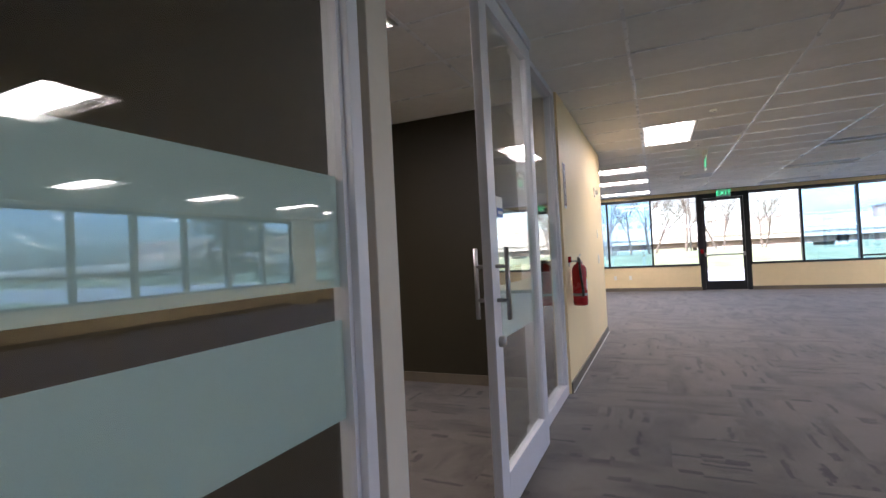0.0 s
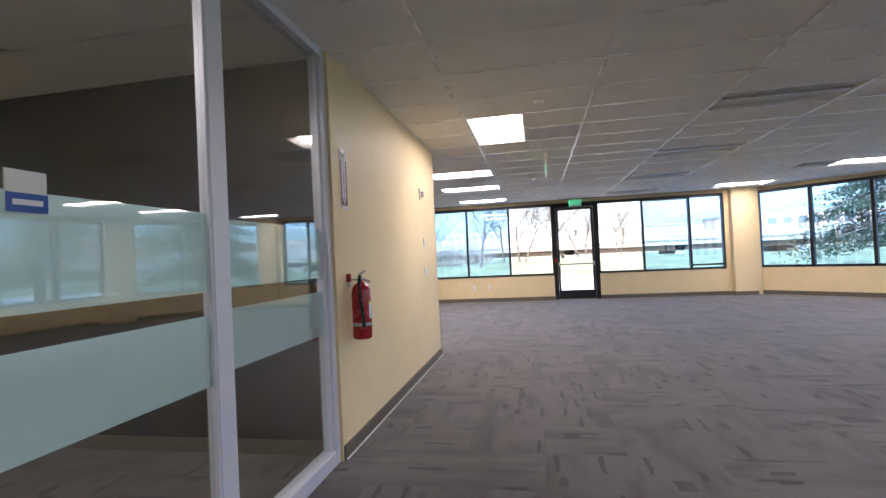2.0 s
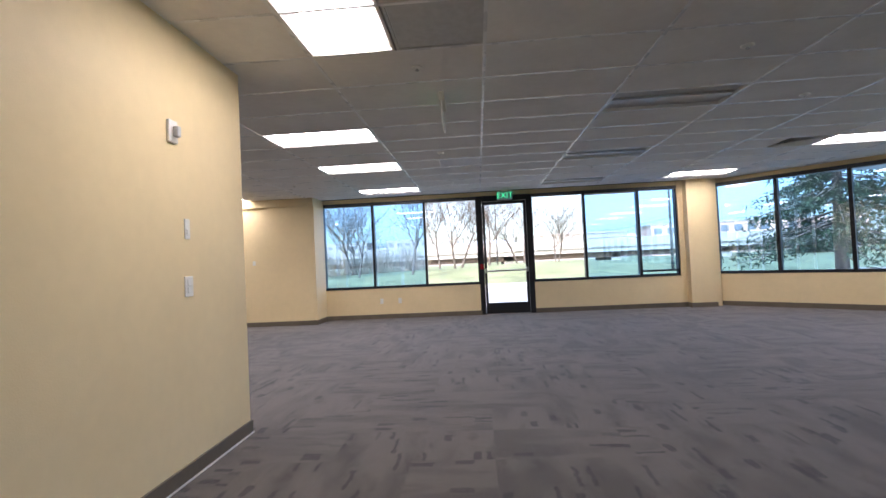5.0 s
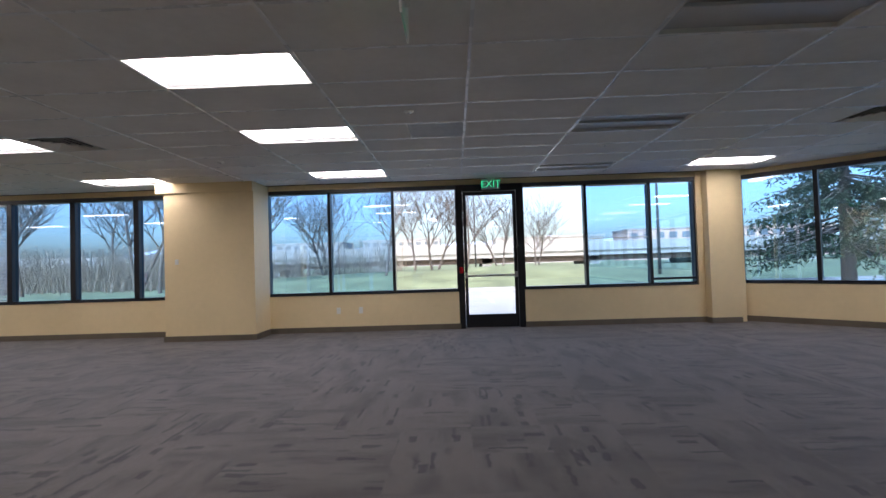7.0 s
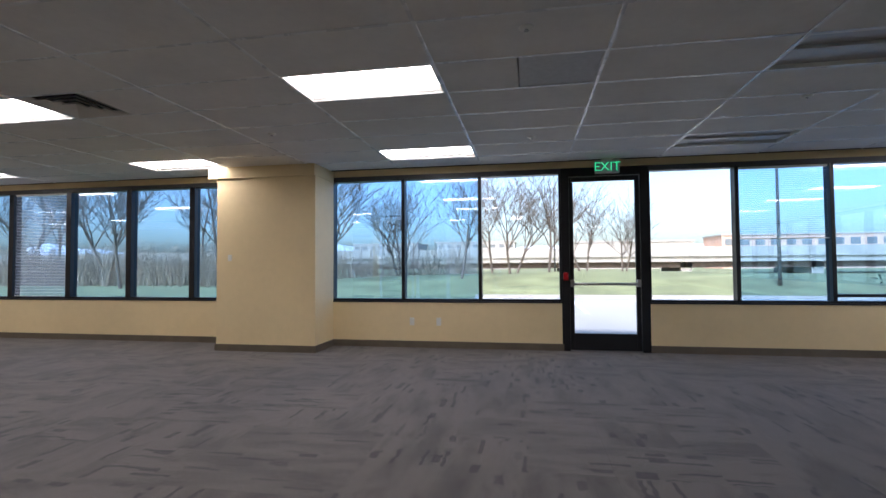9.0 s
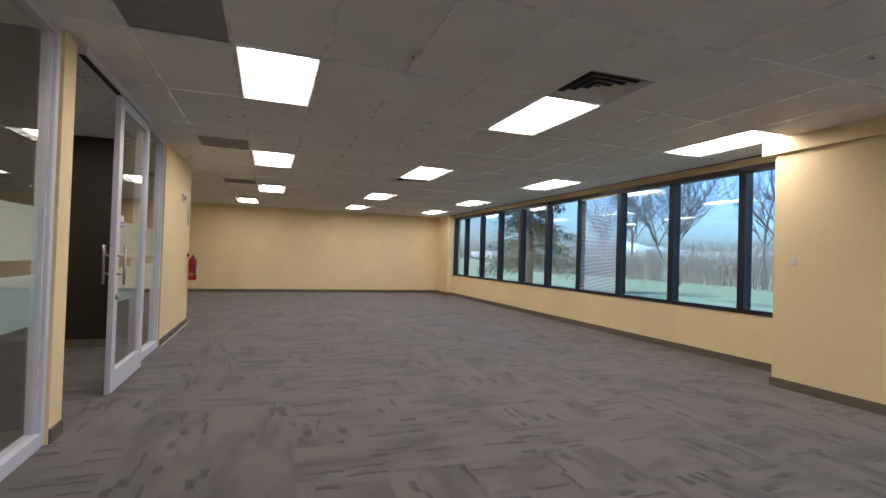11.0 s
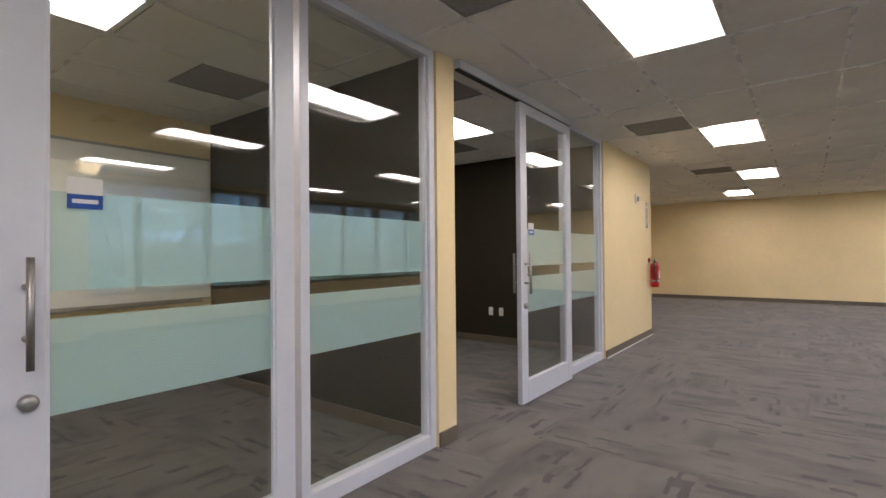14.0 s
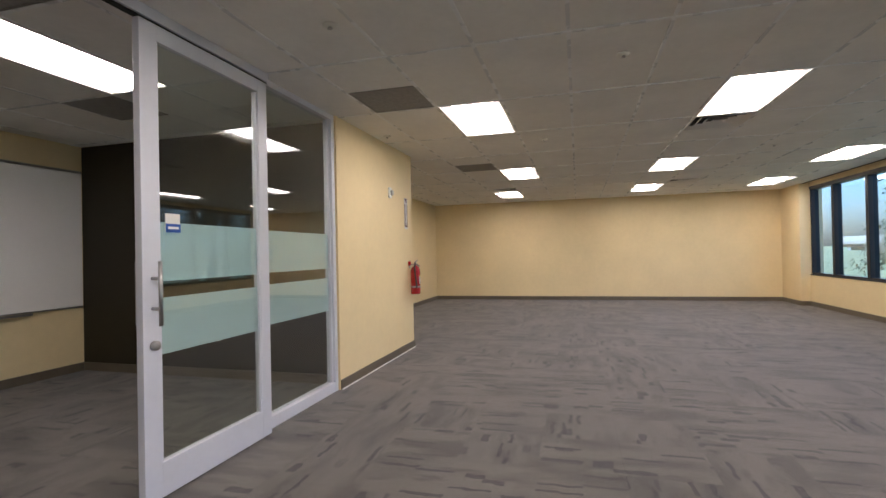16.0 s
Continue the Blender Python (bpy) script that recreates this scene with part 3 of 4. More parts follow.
# chamfered corner and east side
CH = pose(5.95, 15.15, 0, 0, 0, -45)
ch_len = 3.45
wall_ch = boxes((0, ch_len, 0, 0.25, -0.1, SILL - 0.02), (0, ch_len, 0.02, 0.25, 2.56, CEIL + 0.06))
structure("wall_chamfer", wall_ch, CREAM, "cream painted wall under the angled corner windows").matrix_world = CH
cb = base((0, ch_len, -0.014, 0, 0, 0.095))
cb.matrix_world = CH
window_band(CH, [0.02, 1.12, 2.24, 3.34], [WGLASS, WGLASS, WGLASS], 0.06, "black framed angled corner windows with tinted glass")
structure("wall_column_east", boxes((3.34, 3.95, -0.22, 0.25, -0.1, CEIL + 0.01)), CREAM, "cream painted column beside the corner windows").matrix_world = CH
EX = 8.75
EA = pose(EX, 12.36, 0, 0, 0, -90)
structure("wall_east", boxes((0, 18.6, 0, 0.25, -0.1, SILL - 0.02), (0, 18.6, 0.02, 0.25, 2.56, CEIL + 0.06)), CREAM,
          "cream painted wall under the east windows").matrix_world = EA
window_band(EA, [0.01 + i * 1.24 for i in range(15)], [WGLASS] * 14, 0.1, "long black framed east window band")
base((EX - 0.014, EX, -6.2, 12.1, 0, 0.095))


# ---- exit door ----
def exit_door():
    top = empty("door_1", "black metal framed glass exit door with a push bar, closed", "door", kind="structure", at=pose(0, W, 0))
    part("door_frame", boxes((0.98, 1.09, 0, 0.16, 0, 2.56), (2.04, 2.15, 0, 0.16, 0, 2.56), (1.09, 2.04, 0, 0.16, 2.44, 2.56)), BLACK, top)
    leaf = part("door_leaf", boxes((1.095, 1.15, 0.03, 0.08, 0.01, 2.435), (1.98, 2.035, 0.03, 0.08, 0.01, 2.435),
                                   (1.15, 1.98, 0.03, 0.08, 0.01, 0.24), (1.15, 1.98, 0.03, 0.08, 2.37, 2.435), bevel=0.003), BLACK, top)
    ob = part("pane", boxes((1.15, 1.98, 0.05, 0.058, 0.24, 2.37)), CGLASS, leaf)
    ob.visible_shadow = False
    bm = bmesh.new()
    tube(bm, (1.12, -0.03, 0.93), (2.01, -0.03, 0.93), 0.018, None, 12)
    part("push_bar", bm, STEEL, leaf, "satin steel push bar")
    for x in (1.10, 1.98):
        part("bar_bracket", boxes((x, x + 0.05, -0.05, 0.03, 0.89, 0.99), bevel=0.008), STEEL, leaf)
    part("threshold", boxes((1.09, 2.04, -0.02, 0.16, 0, 0.01)), STEEL, top)
    part("closer", boxes((1.12, 1.45, -0.03, 0.03, 2.36, 2.42), bevel=0.008), BLACK, top)


exit_door()
tagged(part("fire_alarm_pull", boxes((1.0, 1.07, W - 0.05, W, 0.98, 1.09), bevel=0.008), RED), "small red fire alarm pull station on the door frame", "fire alarm")


def exit_sign(m):
    top = empty("exit_sign", "white exit sign with glowing green letters under the ceiling", "exit sign", "exit signs", at=m)
    part("housing", boxes((-0.16, 0.16, -0.02, 0.02, -0.2, -0.02), bevel=0.006), VENTL, top)
    part("canopy", boxes((-0.07, 0.07, -0.03, 0.03, -0.02, 0.0), bevel=0.005), WHITE, top)
    text_part("letters", "EXIT", 0.17, EXITG, top, pose(0, -0.021, -0.115, 90), 0.0008, "green glowing letters")
    return top


exit_sign(pose(1.59, 14.93, CEIL))


def hanging_exit_sign(m):
    top = empty("exit_sign", "edge-lit clear acrylic exit sign under a beige housing on the ceiling", "exit sign", "exit signs", at=m)
    part("housing", boxes((-0.17, 0.17, -0.022, 0.022, -0.075, 0.0), bevel=0.006), JAMB, top, "beige metal housing")
    pane = part("acrylic_panel", boxes((-0.16, 0.16, -0.005, 0.005, -0.27, -0.075), bevel=0.002), CGLASS, top, "clear acrylic panel")
    part("panel_edge", boxes((-0.164, -0.16, -0.006, 0.006, -0.27, -0.076), (0.16, 0.164, -0.006, 0.006, -0.27, -0.076)), WHITE, pane)
    text_part("letters", "EXIT", 0.15, EXITG, top, pose(0, -0.0055, -0.175, 90), 0.0003, "green glowing letters")


hanging_exit_sign(pose(0.71, 8.85, CEIL, 0, 0, -90))


# ---- ceiling fittings ----
def troffer(lit, label):
    top = empty("ceiling_light", label, "ceiling light", "recessed ceiling lights")
    c = CEIL
    part("frame", boxes((0.006, 1.194, 0.006, 0.024, -0.003, 0.05), (0.006, 1.194, 0.576, 0.594, -0.003, 0.05),
                        (0.006, 0.024, 0.024, 0.576, -0.003, 0.05), (1.176, 1.194, 0.024, 0.576, -0.003, 0.05)), WHITE, top)
    if lit:
        pan = bmesh.new()
        rows = [[pan.verts.new((x, y, z)) for y, z in ((0.027, 0.004), (0.09, 0.046), (0.51, 0.046), (0.573, 0.004))] for x in (0.027, 1.173)]
        for k in range(3):
            pan.faces.new((rows[0][k], rows[0][k + 1], rows[1][k + 1], rows[1][k]))
        for r in rows:
            pan.faces.new(r)
        part("reflector_pan", pan, PAN, top, "white enamelled reflector pan")
        bm = bmesh.new()
        arc = [(0.3 - 0.2 * math.cos(math.pi * k / 10), 0.044 - 0.040 * math.sin(math.pi * k / 10)) for k in range(11)]
        ends = [[bm.verts.new((x, y, z)) for y, z in arc] for x in (0.034, 1.166)]
        for k in range(10):
            bm.faces.new((ends[0][k], ends[0][k + 1], ends[1][k + 1], ends[1][k])).smooth = True
        for r in ends:
            bm.faces.new(r)
        part("lamp_basket", bm, GLOW, top, "glowing half-round lamp basket")
    else:
        part("diffuser", boxes((0.024, 1.176, 0.024, 0.576, 0.03, 0.036)), UNLIT, top, "dull grey unlit diffuser")
        part("lamp_cover", boxes((0.03, 1.17, 0.25, 0.35, 0.005, 0.03), bevel=0.006), UNLIT, top)
    return top


lit = troffer(True, "lit rectangular recessed fluorescent light in the tile ceiling")
first = True
for x, y in LAMPS + ROOMLAMPS:
    if first:
        lit.matrix_world = pose(x, y, CEIL)
        first = False
    else:
        copy_thing(lit, pose(x, y, CEIL))
for x, y in LAMPS_Y:
    copy_thing(lit, pose(x + 0.6, y, CEIL, 0, 0, 90))
off = troffer(False, "unlit recessed fluorescent light, dull grey, in the ceiling")
off.matrix_world = pose(*UNLITS[0], CEIL)
for x, y in UNLITS[1:]:
    copy_thing(off, pose(x, y, CEIL))


def return_grille(material, label):
    top = empty("ceiling_vent", label, "ceiling vent", "return grilles")
    part("frame", boxes((0.006, 0.594, 0.006, 0.024, -0.002, 0.03), (0.006, 0.594, 0.576, 0.594, -0.002, 0.03),
                        (0.006, 0.024, 0.024, 0.576, -0.002, 0.03), (0.576, 0.594, 0.024, 0.576, -0.002, 0.03)), material, top)
    bm = boxes((0.024, 0.576, 0.024, 0.576, 0.004, 0.012))
    part("perforated_face", bm, material, top)
    part("backing", boxes((0.024, 0.576, 0.024, 0.576, 0.022, 0.03)), material, top)
    return top


ret = return_grille(VENTM, "dark grey perforated return air grille in the ceiling")
ret.matrix_world = pose(*RETURNS[0], CEIL)
for x, y in RETURNS[1:] + ROOMRETURNS:
    copy_thing(ret, pose(x, y, CEIL))
for x, y in LIGHTV:
    return_grille(VENTL, "pale grey square air grille in the ceiling").matrix_world = pose(x, y, CEIL)


def supply():
    top = empty("ceiling_diffuser", "four-way metal supply air diffuser with dark gaps", "ceiling vent", "supply diffusers")
    part("backing", boxes((0.006, 0.594, 0.006, 0.594, 0.045, 0.05)), DUCT, top)
    for k in range(4):
        o = 0.01 + k * 0.07
        i = o + 0.052
        bm = bmesh.new()
        outer = [bm.verts.new(p) for p in ((o, o, 0.0), (0.6 - o, o, 0.0), (0.6 - o, 0.6 - o, 0.0), (o, 0.6 - o, 0.0))]
        inner = [bm.verts.new(p) for p in ((i, i, 0.035), (0.6 - i, i, 0.035), (0.6 - i, 0.6 - i, 0.035), (i, 0.6 - i, 0.035))]
        for n in range(4):
            bm.faces.new((outer[n], outer[(n + 1) % 4], inner[(n + 1) % 4], inner[n]))
        part("vane", bm, WHITE, top)
    return top


sup = supply()
sup.matrix_world = pose(*SUPPLY[0], CEIL - 0.004)
for x, y in SUPPLY[1:]:
    copy_thing(sup, pose(x, y, CEIL - 0.004))


def sprinkler():
    top = empty("sprinkler", "small pale concealed sprinkler head in a ceiling tile", "sprinkler", "sprinklers")
    bm = bmesh.new()
    lathe(bm, [(0.045, 0.0), (0.045, -0.006), (0.03, -0.012), (0.012, -0.014)], 16)
    part("cover", bm, WHITE, top)
    bm = bmesh.new()
    lathe(bm, [(0.011, -0.014), (0.009, -0.02), (0.016, -0.021), (0.016, -0.023)], 10)
    part("deflector", bm, STEEL, top)
    return top


spr = sprinkler()
SPR = [(0.53, 11.03), (0.57, 8.15), (2.97, 8.2), (0.6, 6.3), (0.57, 13.6), (2.9, 12.7), (4.2, 9.5), (-5.6, 8.9), (-9.0, 9.9), (-8.2, 8.2), (-6.6, 10.6),
       (-3.4, 10.2), (-10.4, 12.8), (-2.2, 12.9), (3.0, 5.0), (-2.2, 3.1)]
spr.matrix_world = pose(*SPR[0], CEIL)
for x, y in SPR[1:]:
    copy_thing(spr, pose(x, y, CEIL))

# ---- office block ----
E, N = WALL_E, WALL_N
T = 0.12
wall("wall_office_east", CREAM, "cream painted office wall with an extinguisher and switches", (E - T, E, 4.78, N, 0, CEIL + 0.01))
structure("door_jamb", boxes((E - T, E, 1.715, 1.84, 0, CEIL), bevel=0.004), JAMB, "pale warm grey painted door jamb", "door jamb")
wall("wall_office_north", CREAM, "cream painted office wall and posts between glass fronts",
     (-9.44, -7.27, N - T, N, 0, CEIL + 0.01))
wall("wall_office_post", CREAM, "narrow cream painted post between glass fronts", (-4.17, -3.97, N - T, N, 0, CEIL + 0.01))
wall("wall_office_corner", CREAM, "cream painted corner of the office block", (-0.95, E - T, N - T, N, 0, CEIL + 0.01))
wall("wall_office_end", CREAM, "cream painted end wall of the office block", (-9.44, -9.32, 6.4, N - T, 0, CEIL + 0.01))
wall("wall_office_divider", UMBER, "dark brown painted office partition", (-4.09, -3.99, 5.05, N - T, 0, CEIL + 0.01))
wall("wall_office_west", UMBER, "dark brown painted office side wall", (-7.58, -7.45, 4.6, N - T, 0, CEIL + 0.01))
wall("wall_office_back", CREAM, "cream painted back wall of an office", (-7.58, -4.2, 4.48, 4.6, 0, CEIL + 0.01))
wall("wall_office_mid", CREAM, "cream painted back wall of the corner office", (-4.2, E - T, 4.97, 5.05, 0, CEIL + 0.01))
wall("wall_office_dark", UMBER, "dark brown painted side wall of an office", (-4.2, E - T, 4.87, 4.97, 0, CEIL + 0.01))
wall("wall_office_inner", CREAM, "cream painted inner office wall", (-4.2, -3.80, -6.2, 4.87, 0, CEIL + 0.01))
wall("wall_office_south", UMBER, "dark brown painted partition between offices", (-3.80, E - T, 1.73, 1.84, 0, CEIL + 0.01))
base((E, E + 0.014, 4.79, N + 0.014, 0, 0.095), (-0.95, E, N, N + 0.014, 0, 0.095), (-4.17, -3.97, N, N + 0.014, 0, 0.095), (-9.454, -7.28, N, N + 0.014, 0, 0.095),
     (-9.454, -9.44, 6.414, N, 0, 0.095), (-7.45, -4.2, 4.6, 4.614, 0, 0.095), (-7.45, -7.436, 4.614, 7.9, 0, 0.095), (-3.99, -3.976, 5.064, 7.9, 0, 0.095),
     (-3.99, E - T, 5.05, 5.064, 0, 0.095), (-3.80, -3.786, 1.84, 4.856, 0, 0.095), (-3.80, E - T, 4.856, 4.87, 0, 0.095))
structure("trim", boxes((E - 0.0, E + 0.018, 4.8, N + 0.018, 0.0, 0.012), (-9.45, -7.28, N + 0.014, N + 0.02, 0, 0.012)), WHITE, "thin pale carpet edge strip along the wall", "trim")
DOORS = 1
BANDS = ((0.77, 1.08), (1.17, 1.495))


def glazing(parent, a, b, y, z0, z1):
    """Clear pane with two frosted bands on its room side; plane at y, out of the office +y."""
    p = part("pane", boxes((a, b, y, y + 0.008, z0, z1)), GLASS, parent)
    for s, e in BANDS:
        part("frosted_band", boxes((a, b, y - 0.004, y - 0.001, s, e)), FROST, p, "frosted privacy film")


def pull_handle(parent, x, y, out):
    bm = bmesh.new()
    yy = y + out * 0.055
    tube(bm, (x, yy, 0.94), (x, yy, 1.28), 0.011, None, 12)
    for z in (1.03, 1.19):
        tube(bm, (x, y, z), (x, yy, z), 0.010, None, 10)
    part("pull_handle", bm, STEEL, parent, "brushed steel bar handle")


def sliding_leaf(m, width, label):
    """Leaf from x 0 (handle side) to width; front face at y 0.03."""
    global DOORS
    DOORS += 1
    top = empty(f"door_{DOORS}", label, "sliding door", "sliding office doors", kind="structure", at=m)
    s, s2 = 0.11, 0.10
    part("stile", boxes((0, s, -0.015, 0.03, 0.012, 2.56), bevel=0.003), ALU, top)
    part("stile", boxes((width - s2, width, -0.015, 0.03, 0.012, 2.56), bevel=0.003), ALU, top)
    part("rail", boxes((s, width - s2, -0.015, 0.03, 0.012, 0.20), bevel=0.003), ALU, top)
    part("rail", boxes((s, width - s2, -0.015, 0.03, 2.47, 2.56), bevel=0.003), ALU, top)
    part("glazing_bead", boxes((s, s + 0.012, 0.008, 0.024, 0.2, 2.47), (width - s2 - 0.012, width - s2, 0.0082, 0.024, 0.2, 2.47)), ALU, top)
    glazing(top, s, width - s2, 0.0, 0.20, 2.47)
    pull_handle(top, 0.06, 0.03, 1)
    pull_handle(top, 0.06, -0.015, -1)
    bm = bmesh.new()
    lathe(bm, [(0.026, 0), (0.026, 0.02), (0.02, 0.028), (0.006, 0.03)], 18)
    bmesh.ops.transform(bm, matrix=pose(0.065, 0.03, 0.835, -90), verts=bm.verts)
    part("lock_cylinder", bm, STEEL, top, "round steel thumb lock")
    pz = BANDS[1][1] - 0.055
    plate = part("name_plate", boxes((0.168, 0.27, 0.0085, 0.014, pz, pz + 0.105), bevel=0.002), WHITE, top, "white and blue room plate")
    part("plate_band", boxes((0.168, 0.27, 0.0145, 0.016, pz, pz + 0.048)), BLUE, plate)
    part("plate_line", boxes((0.182, 0.256, 0.0165, 0.017, pz + 0.018, pz + 0.032)), LABELM, plate)
    return top


def glass_front(m, width, label, name="office_glazing", parts=1):
    """Fixed aluminium frame with one pane from x 0 to width, front at y 0."""
    top = empty(name, label, "glass partition", "office glass fronts", kind="structure", at=m)
    f = 0.055
    part("frame_post", boxes((0, f, -0.055, 0, 0, CEIL), bevel=0.004), ALU, top)
    part("frame_post", boxes((width - f, width, -0.09, 0, 0, CEIL), bevel=0.004), ALU, top)
    part("frame_bead", boxes((f, f + 0.018, -0.07, -0.025, 0.09, CEIL - 0.05), (width - f - 0.018, width - f, -0.07, -0.025, 0.09, CEIL - 0.05)), ALU, top)
    part("frame_rail", boxes((f, width - f, -0.09, 0, 0, 0.09), bevel=0.004), ALU, top)
    part("frame_rail", boxes((f, width - f, -0.09, 0, CEIL - 0.05, CEIL), bevel=0.004), ALU, top)
    glazing(top, f, width - f, -0.05, 0.09, CEIL - 0.05)
    return top


def track(m, width):
    top = empty("door_track", "aluminium sliding door track under the ceiling", "door track", "door tracks", kind="structure", at=m)
    part("rail", boxes((0, width, -0.03, 0.035, 2.575, CEIL - 0.002), bevel=0.003), ALU, top)
    part("groove", boxes((0, width, -0.012, 0.02, 2.562, 2.575)), DUCT, top)
    return top


def front(m, op, d0, d1, g1, lab, gap=-0.01):
    """One office front along +x: opening from op, leaf d0 to d1, fixed glass to g1."""
    sliding_leaf(m @ pose(d0, 0.02, 0), d1 - d0, lab)
    glass_front(m @ pose(d1 + gap, -0.02, 0), g1 - d1 - gap, "aluminium framed glass office front with frosted bands")
    track(m @ pose(op, 0.02, 0), d1 - op + 0.02)


# frame facing +y, x running to -x: mirror by turning keeps handle side first, so x is measured westwards
def north_pose(x):
    return Matrix.Translation((x, N, 0)) @ Matrix.Diagonal((-1, 1, 1, 1))


def east_pose(y):
    return Matrix(((0, 1, 0, E), (1, 0, 0, y), (0, 0, 1, 0), (0, 0, 0, 1)))


front(north_pose(0), 0.95, 1.775, 2.81, 3.97, "aluminium framed glass sliding door, pushed open", 0.085)
front(north_pose(0), 4.175, 5.05, 6.12, 7.27, "aluminium framed glass sliding door standing half open")
BANDS = ((0.82, 1.09), (1.18, 1.485))
front(east_pose(0), 1.86, 2.62, 3.62, 4.78, "aluminium framed glass sliding door standing open")
glass_front(east_pose(-0.6), 2.27, "large aluminium framed glass office front with frosted bands")
structure("wall_office_front", boxes((E - T, E, -6.2, -0.6, 0, CEIL + 0.01)), CREAM, "cream painted office front wall")
structure("trim", boxes((E - T, E - 0.095, 1.67, 1.715, 0, CEIL)), BLACK, "dark reveal beside the door frame", "trim")


# ---- wall things ----
def extinguisher(m):
    """Hangs on a wall at y 0, out of the wall -y; x along the wall; z from the floor."""
    top = empty("fire_extinguisher", "red fire extinguisher with white label hanging on the wall", "fire extinguisher", "fire extinguishers", at=m @ Matrix.Translation((0, 0, 0.105)) @ Matrix.Scale(0.92, 4))
    c = (0.0, -0.095, 0.0)
    bm = bmesh.new()
    lathe(bm, [(0.060, 0.70), (0.068, 0.71), (0.070, 0.73), (0.070, 1.03), (0.066, 1.06), (0.052, 1.09), (0.030, 1.105), (0.022, 1.11), (0.022, 1.125)], 28, c)
    part("cylinder", bm, RED, top)
    bm = bmesh.new()
    tube(bm, (0, -0.095, 1.12), (0, -0.095, 1.165), 0.018, 0.014, 12)
    part("valve", bm, STEEL, top)
    part("lever", boxes((-0.02, 0.10, -0.105, -0.085, 1.163, 1.175), bevel=0.004), STEEL, top, "steel squeeze lever").matrix_local = pose(0.0, 0, 1.165, 0, -14, 0) @ pose(0, 0, -1.165)
    part("carry_handle", boxes((0.0, 0.19, -0.108, -0.082, 1.14, 1.156), bevel=0.005), TAN, top, "tan painted carry handle").matrix_local = pose(0, 0, 1.148, 0, 13, 0) @ pose(0, 0, -1.148)
    part("wall_bracket", boxes((-0.045, -0.01, -0.03, 0, 1.12, 1.18), bevel=0.006), RED, top)
    part("wall_hook", boxes((-0.02, 0.02, -0.09, -0.001, 1.128, 1.138), (-0.02, 0.02, -0.006, -0.001, 1.08, 1.14)), STEEL, top)
    bm = bmesh.new()
    pts = [Vector(p) for p in ((-0.015, -0.1, 1.14), (-0.06, -0.11, 1.15), (-0.088, -0.115, 1.10), (-0.09, -0.12, 1.0), (-0.082, -0.13, 0.90), (-0.075, -0.135, 0.85))]
    for p, q in zip(pts, pts[1:]):
        tube(bm, p, q, 0.012, None, 10)
    part("hose", bm, RUBBER, top)
    bm = bmesh.new()
    lathe(bm, [(0.0712, 0.795), (0.0722, 0.8), (0.0722, 0.815), (0.0712, 0.82)], 28, c)
    part("strap", bm, STEEL, top, "steel retaining strap")
    bm = bmesh.new()
    tube(bm, (-0.075, -0.135, 0.79), (-0.075, -0.135, 0.86), 0.011, 0.014, 10)
    part("nozzle", bm, RUBBER, top)

    def wrap(a0, a1, z0, z1, r):
        b = bmesh.new()
        n = 10
        cols = [[b.verts.new((c[0] + r * math.sin(a0 + (a1 - a0) * i / n), c[1] - r * math.cos(a0 + (a1 - a0) * i / n), z)) for z in (z0, z1)] for i in range(n + 1)]
        for p, q in zip(cols, cols[1:]):
            b.faces.new((p[0], q[0], q[1], p[1])).smooth = True
        return b

    lab = part("label", wrap(-0.35, 0.95, 0.85, 0.975, 0.0708), LABELM, top, "white printed label")
    part("label_band", wrap(-0.35, 0.95, 0.958, 0.975, 0.0712), YELLOW, lab)
    for k in range(6):
        part("label_line", wrap(-0.05, 0.7 - 0.1 * (k % 3), 0.86 + k * 0.015, 0.866 + k * 0.015, 0.0712), INK, lab)
    part("label_seal", wrap(0.45, 0.95, 0.775, 0.805, 0.073), LABELM, top, "small white inspection sticker")
    return top


def sign(m):
    """Vertical sign, 0.1 wide, z 1.63 to 2.04, on a wall at y 0, out -y."""
    top = empty("fire_extinguisher_sign", "white and maroon vertical fire extinguisher arrow sign", "sign", "extinguisher signs", at=m)
    part("plate", boxes((-0.055, 0.055, -0.004, 0, 1.63, 2.04)), LABELM, top)
    part("border", boxes((-0.053, -0.034, -0.005, -0.004, 1.655, 1.965), (0.034, 0.053, -0.005, -0.004, 1.655, 1.965), (-0.053, 0.053, -0.005, -0.004, 2.018, 2.035)), SIGNRED, top)
    bm = bmesh.new()
    for pts in (((-0.034, 1.655), (0.0, 1.655), (-0.034, 1.71)), ((0.0, 1.655), (0.034, 1.655), (0.034, 1.71))):
        vs = [bm.verts.new((x, -0.005, z)) for x, z in pts]
        bk = [bm.verts.new((x, -0.004, z)) for x, z in pts]
        bm.faces.new(vs)
        for i in range(3):
            bm.faces.new((vs[i], bk[i], bk[(i + 1) % 3], vs[(i + 1) % 3]))
    part("arrow", bm, SIGNRED, top)
    text_part("letters", "FIRE", 0.046, SIGNRED, top, pose(0, -0.005, 1.993, 90))
    for i, ch in enumerate("EXTINGUISHER"):
        text_part("letters", ch, 0.030, INK if i % 2 else SIGNRED, top, pose(0, -0.005, 1.948 - i * 0.0222, 90))
    return top


def strobe(m):
    top = empty("alarm_strobe", "small white wall strobe with clear lens", "alarm", "alarm strobes", at=m)
    part("plate", boxes((-0.04, 0.04, -0.02, 0, -0.065, 0.065), bevel=0.006), WHITE, top)
    part("lens", boxes((-0.018, 0.02, -0.055, -0.02, -0.035, 0.03), bevel=0.01), VENTL, top, "clear strobe lens")


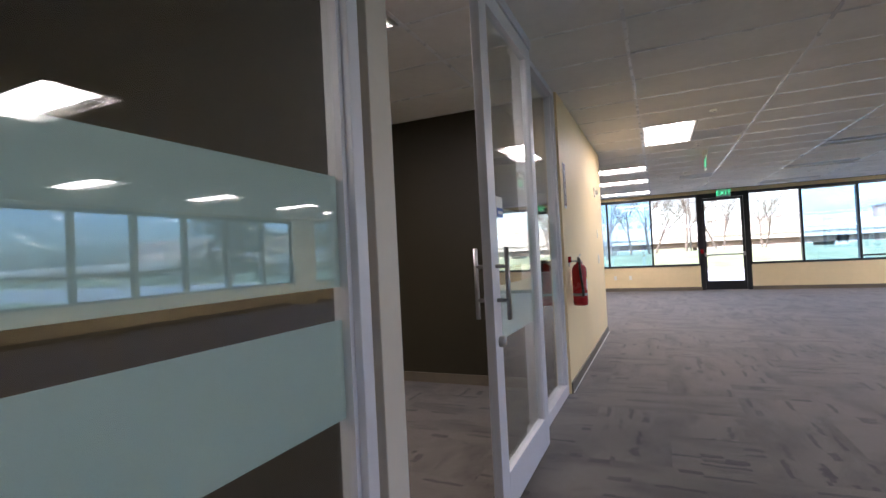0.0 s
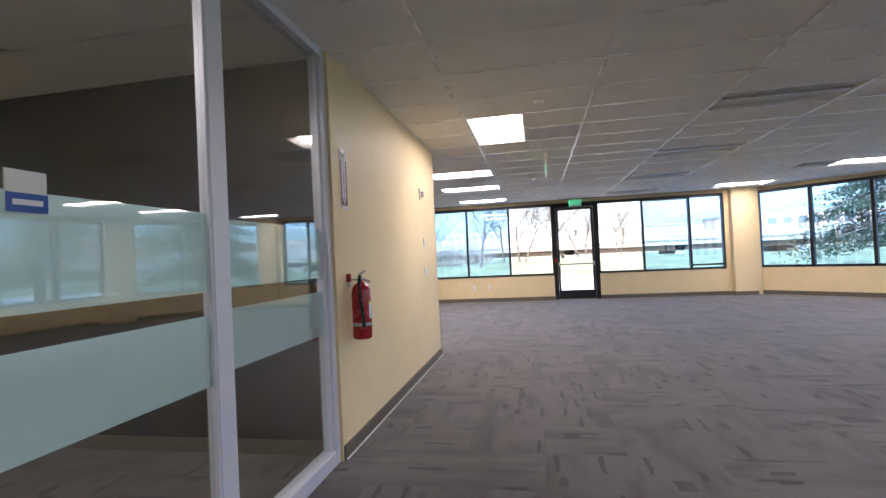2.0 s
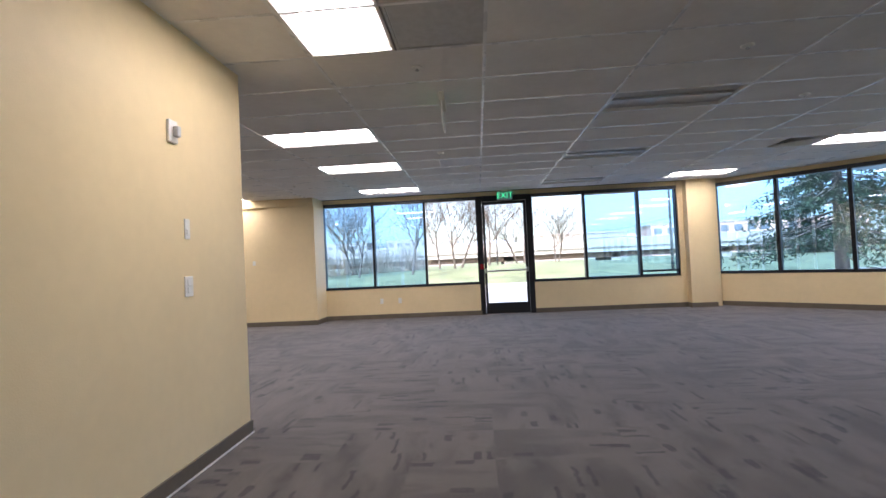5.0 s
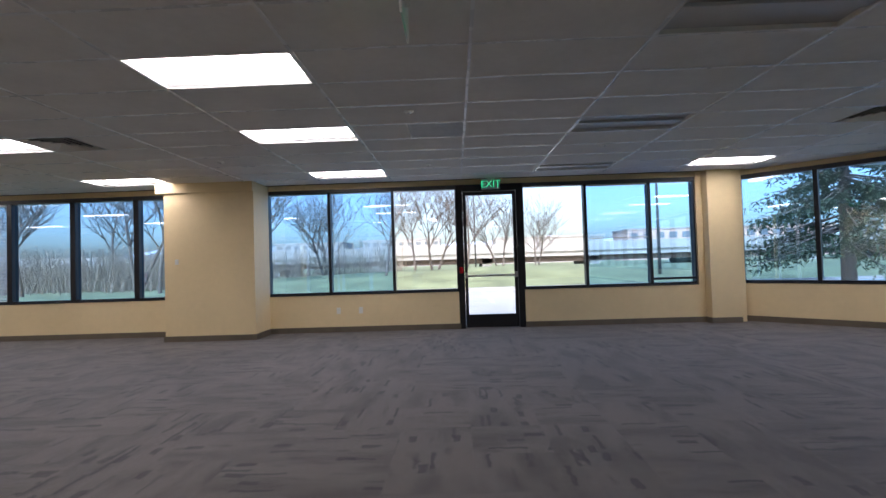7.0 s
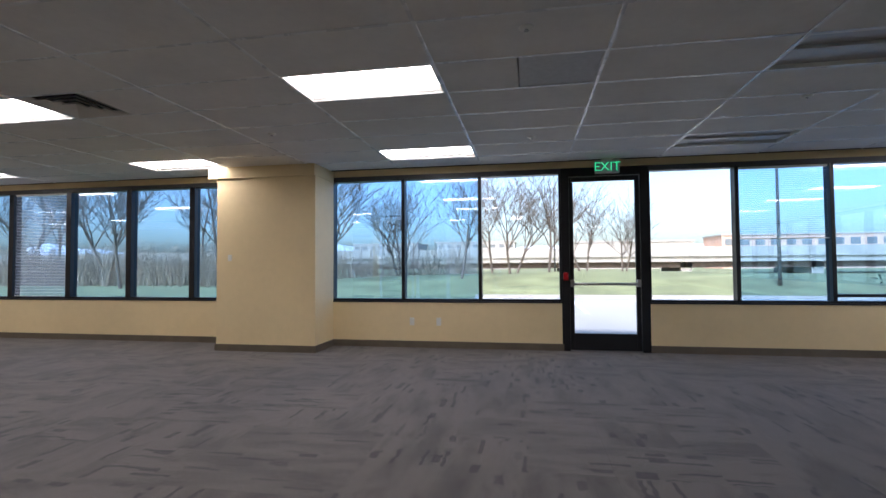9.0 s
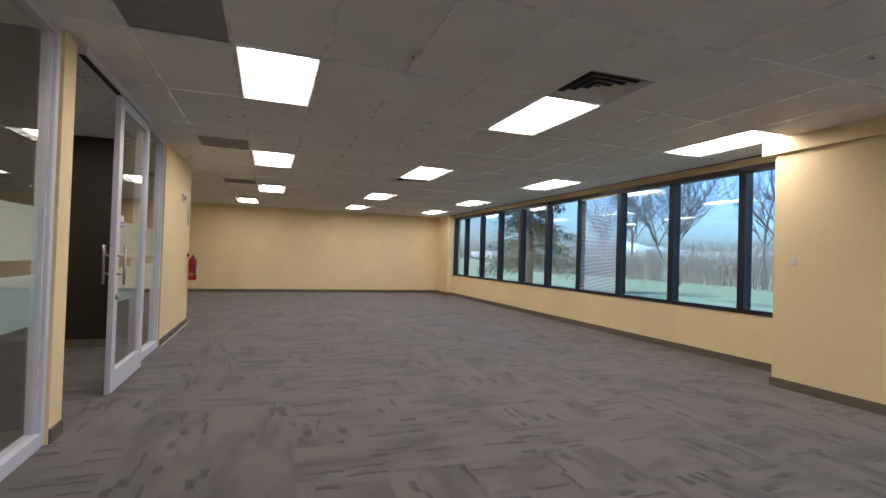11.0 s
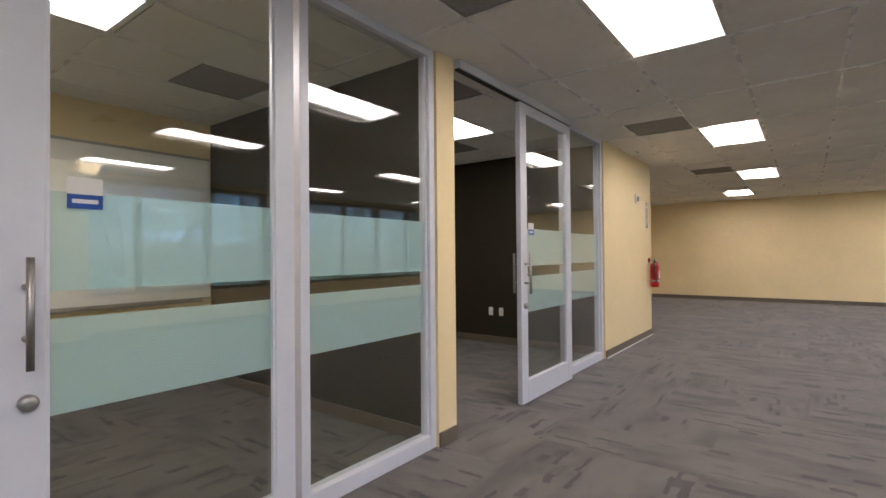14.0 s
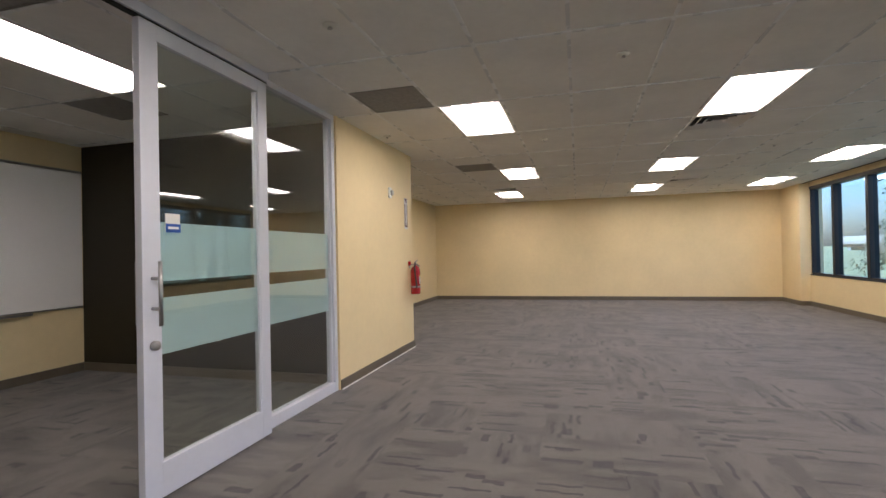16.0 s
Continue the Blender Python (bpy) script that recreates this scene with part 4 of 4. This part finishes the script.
def flat_plate(name, label, m, w, h, detail):
    top = empty(name, label, "switch" if "switch" in name else name.split("_")[-1], at=m)
    part("plate", boxes((-w, w, -0.008, 0, -h, h), bevel=0.003), WHITE, top)
    for d in detail:
        part("button", boxes((d[0], d[1], -0.013, -0.008, d[2], d[3]), bevel=0.002), WHITE, top)


on_east = lambda y, z=0: pose(E, y, z, 0, 0, 90)
on_north = lambda x, z=0: pose(x, N, z, 0, 0, 180)
extinguisher(on_east(4.985))
sign(on_east(4.97))
strobe(on_east(7.22, 2.0))
flat_plate("thermostat", "slim white wall thermostat", on_east(7.34, 1.45), 0.025, 0.06, [(-0.012, 0.012, -0.04, 0.0)])
flat_plate("light_switch", "white double light switch plate", on_east(7.34, 1.11), 0.04, 0.06, [(-0.02, 0.02, 0.005, 0.04), (-0.02, 0.02, -0.04, -0.005)])
extinguisher(on_north(-9.30))
sign(on_north(-9.2))
strobe(on_north(-8.62, 2.05))
outl = [(-0.016, 0.016, 0.01, 0.04), (-0.016, 0.016, -0.04, -0.01)]
flat_plate("power_outlet", "white wall outlet under the window", pose(-1.18, W, 0.38), 0.035, 0.057, outl)
flat_plate("data_outlet", "white data outlet under the window", pose(-0.78, W, 0.38), 0.035, 0.057, outl[:1])
flat_plate("power_outlet", "white wall outlet on the dark office wall", pose(-7.45, 6.33, 0.45, 0, 0, 90), 0.035, 0.057, outl)
flat_plate("data_outlet", "white data outlet on the dark office wall", pose(-7.45, 6.50, 0.45, 0, 0, 90), 0.035, 0.057, outl[:1])
flat_plate("wall_sensor", "small round-edged white sensor on the column", pose(-3.72, 14.445, 1.33), 0.03, 0.045, [(-0.012, 0.012, -0.01, 0.01)])


def whiteboard(x0, x1, y, z0=0.86, z1=2.26, tray=0.1):
    top = empty("whiteboard", "large white dry-erase board with aluminium edge and pen tray", "whiteboard", "whiteboards", at=pose(0, y, 0))
    part("board", boxes((x0, x1, 0, 0.018, z0, z1)), BOARD, top)
    part("edge", boxes((x0, x1, 0, 0.024, z1, z1 + 0.025)), STEEL, top)
    part("edge", boxes((x0, x1, 0, 0.024, z0 - 0.015, z0)), STEEL, top)
    part("pen_tray", boxes((x0 + tray, x1 - 0.5, 0, 0.07, z0 - 0.04, z0 - 0.022), (x0 + tray, x1 - 0.5, 0.062, 0.07, z0 - 0.022, z0 - 0.014), bevel=0.003), STEEL, top)


whiteboard(-7.43, -5.0, 4.6, 0.76, 2.32, 0.58)
whiteboard(-3.97, -1.3, 5.05)

# ---- carpet squares ----
S = 0.5
tile_bm = bmesh.new()
box(tile_bm, 0.0003, S - 0.0003, 0.0003, S - 0.0003, -0.012, 0.0)
tile_me = bpy.data.meshes.new("carpet_tile")
tile_bm.to_mesh(tile_me)
tile_bm.free()
tile_me.materials.append(CARPET)
verts, faces, count = [], [], 0
near = []
for i in range(-33, 18):
    for j in range(-12, 31):
        x, y = i * S, j * S
        if y + S > WIN_Y or x < FAR_X or x + S > 8.75 or x + y > 20.4:
            near_ok = False
            if x + S <= FAR_X or x >= 9.0 or y >= WIN_Y:
                continue
        if x < -9.5 and y < 6.0:
            continue
        cells = (0.0 <= x < 3.4 and 2.5 <= y < 9.5) or (-9.0 <= x < 0.0 and 8.3 <= y < 11.8)
        if cells and count < 300:
            ob = new("carpet_tile", tile_me)
            ob.location = (x, y, 0)
            ob.parent = floor
            count += 1
            continue
        k = len(verts)
        a, b = 0.0003, S - 0.0003
        verts += [(x + a, y + a, -0.012), (x + b, y + a, -0.012), (x + b, y + b, -0.012), (x + a, y + b, -0.012),
                  (x + a, y + a, 0), (x + b, y + a, 0), (x + b, y + b, 0), (x + a, y + b, 0)]
        faces += [tuple(k + q for q in f) for f in ((4, 5, 6, 7), (0, 1, 5, 4), (1, 2, 6, 5), (2, 3, 7, 6), (3, 0, 4, 7))]
rest = bpy.data.meshes.new("carpet_field")
rest.from_pydata(verts, [], faces)
rest.materials.append(CARPET)
rest_ob = new("carpet_field", rest)
rest_ob.parent = floor
rest_ob["kind"] = "stuff"
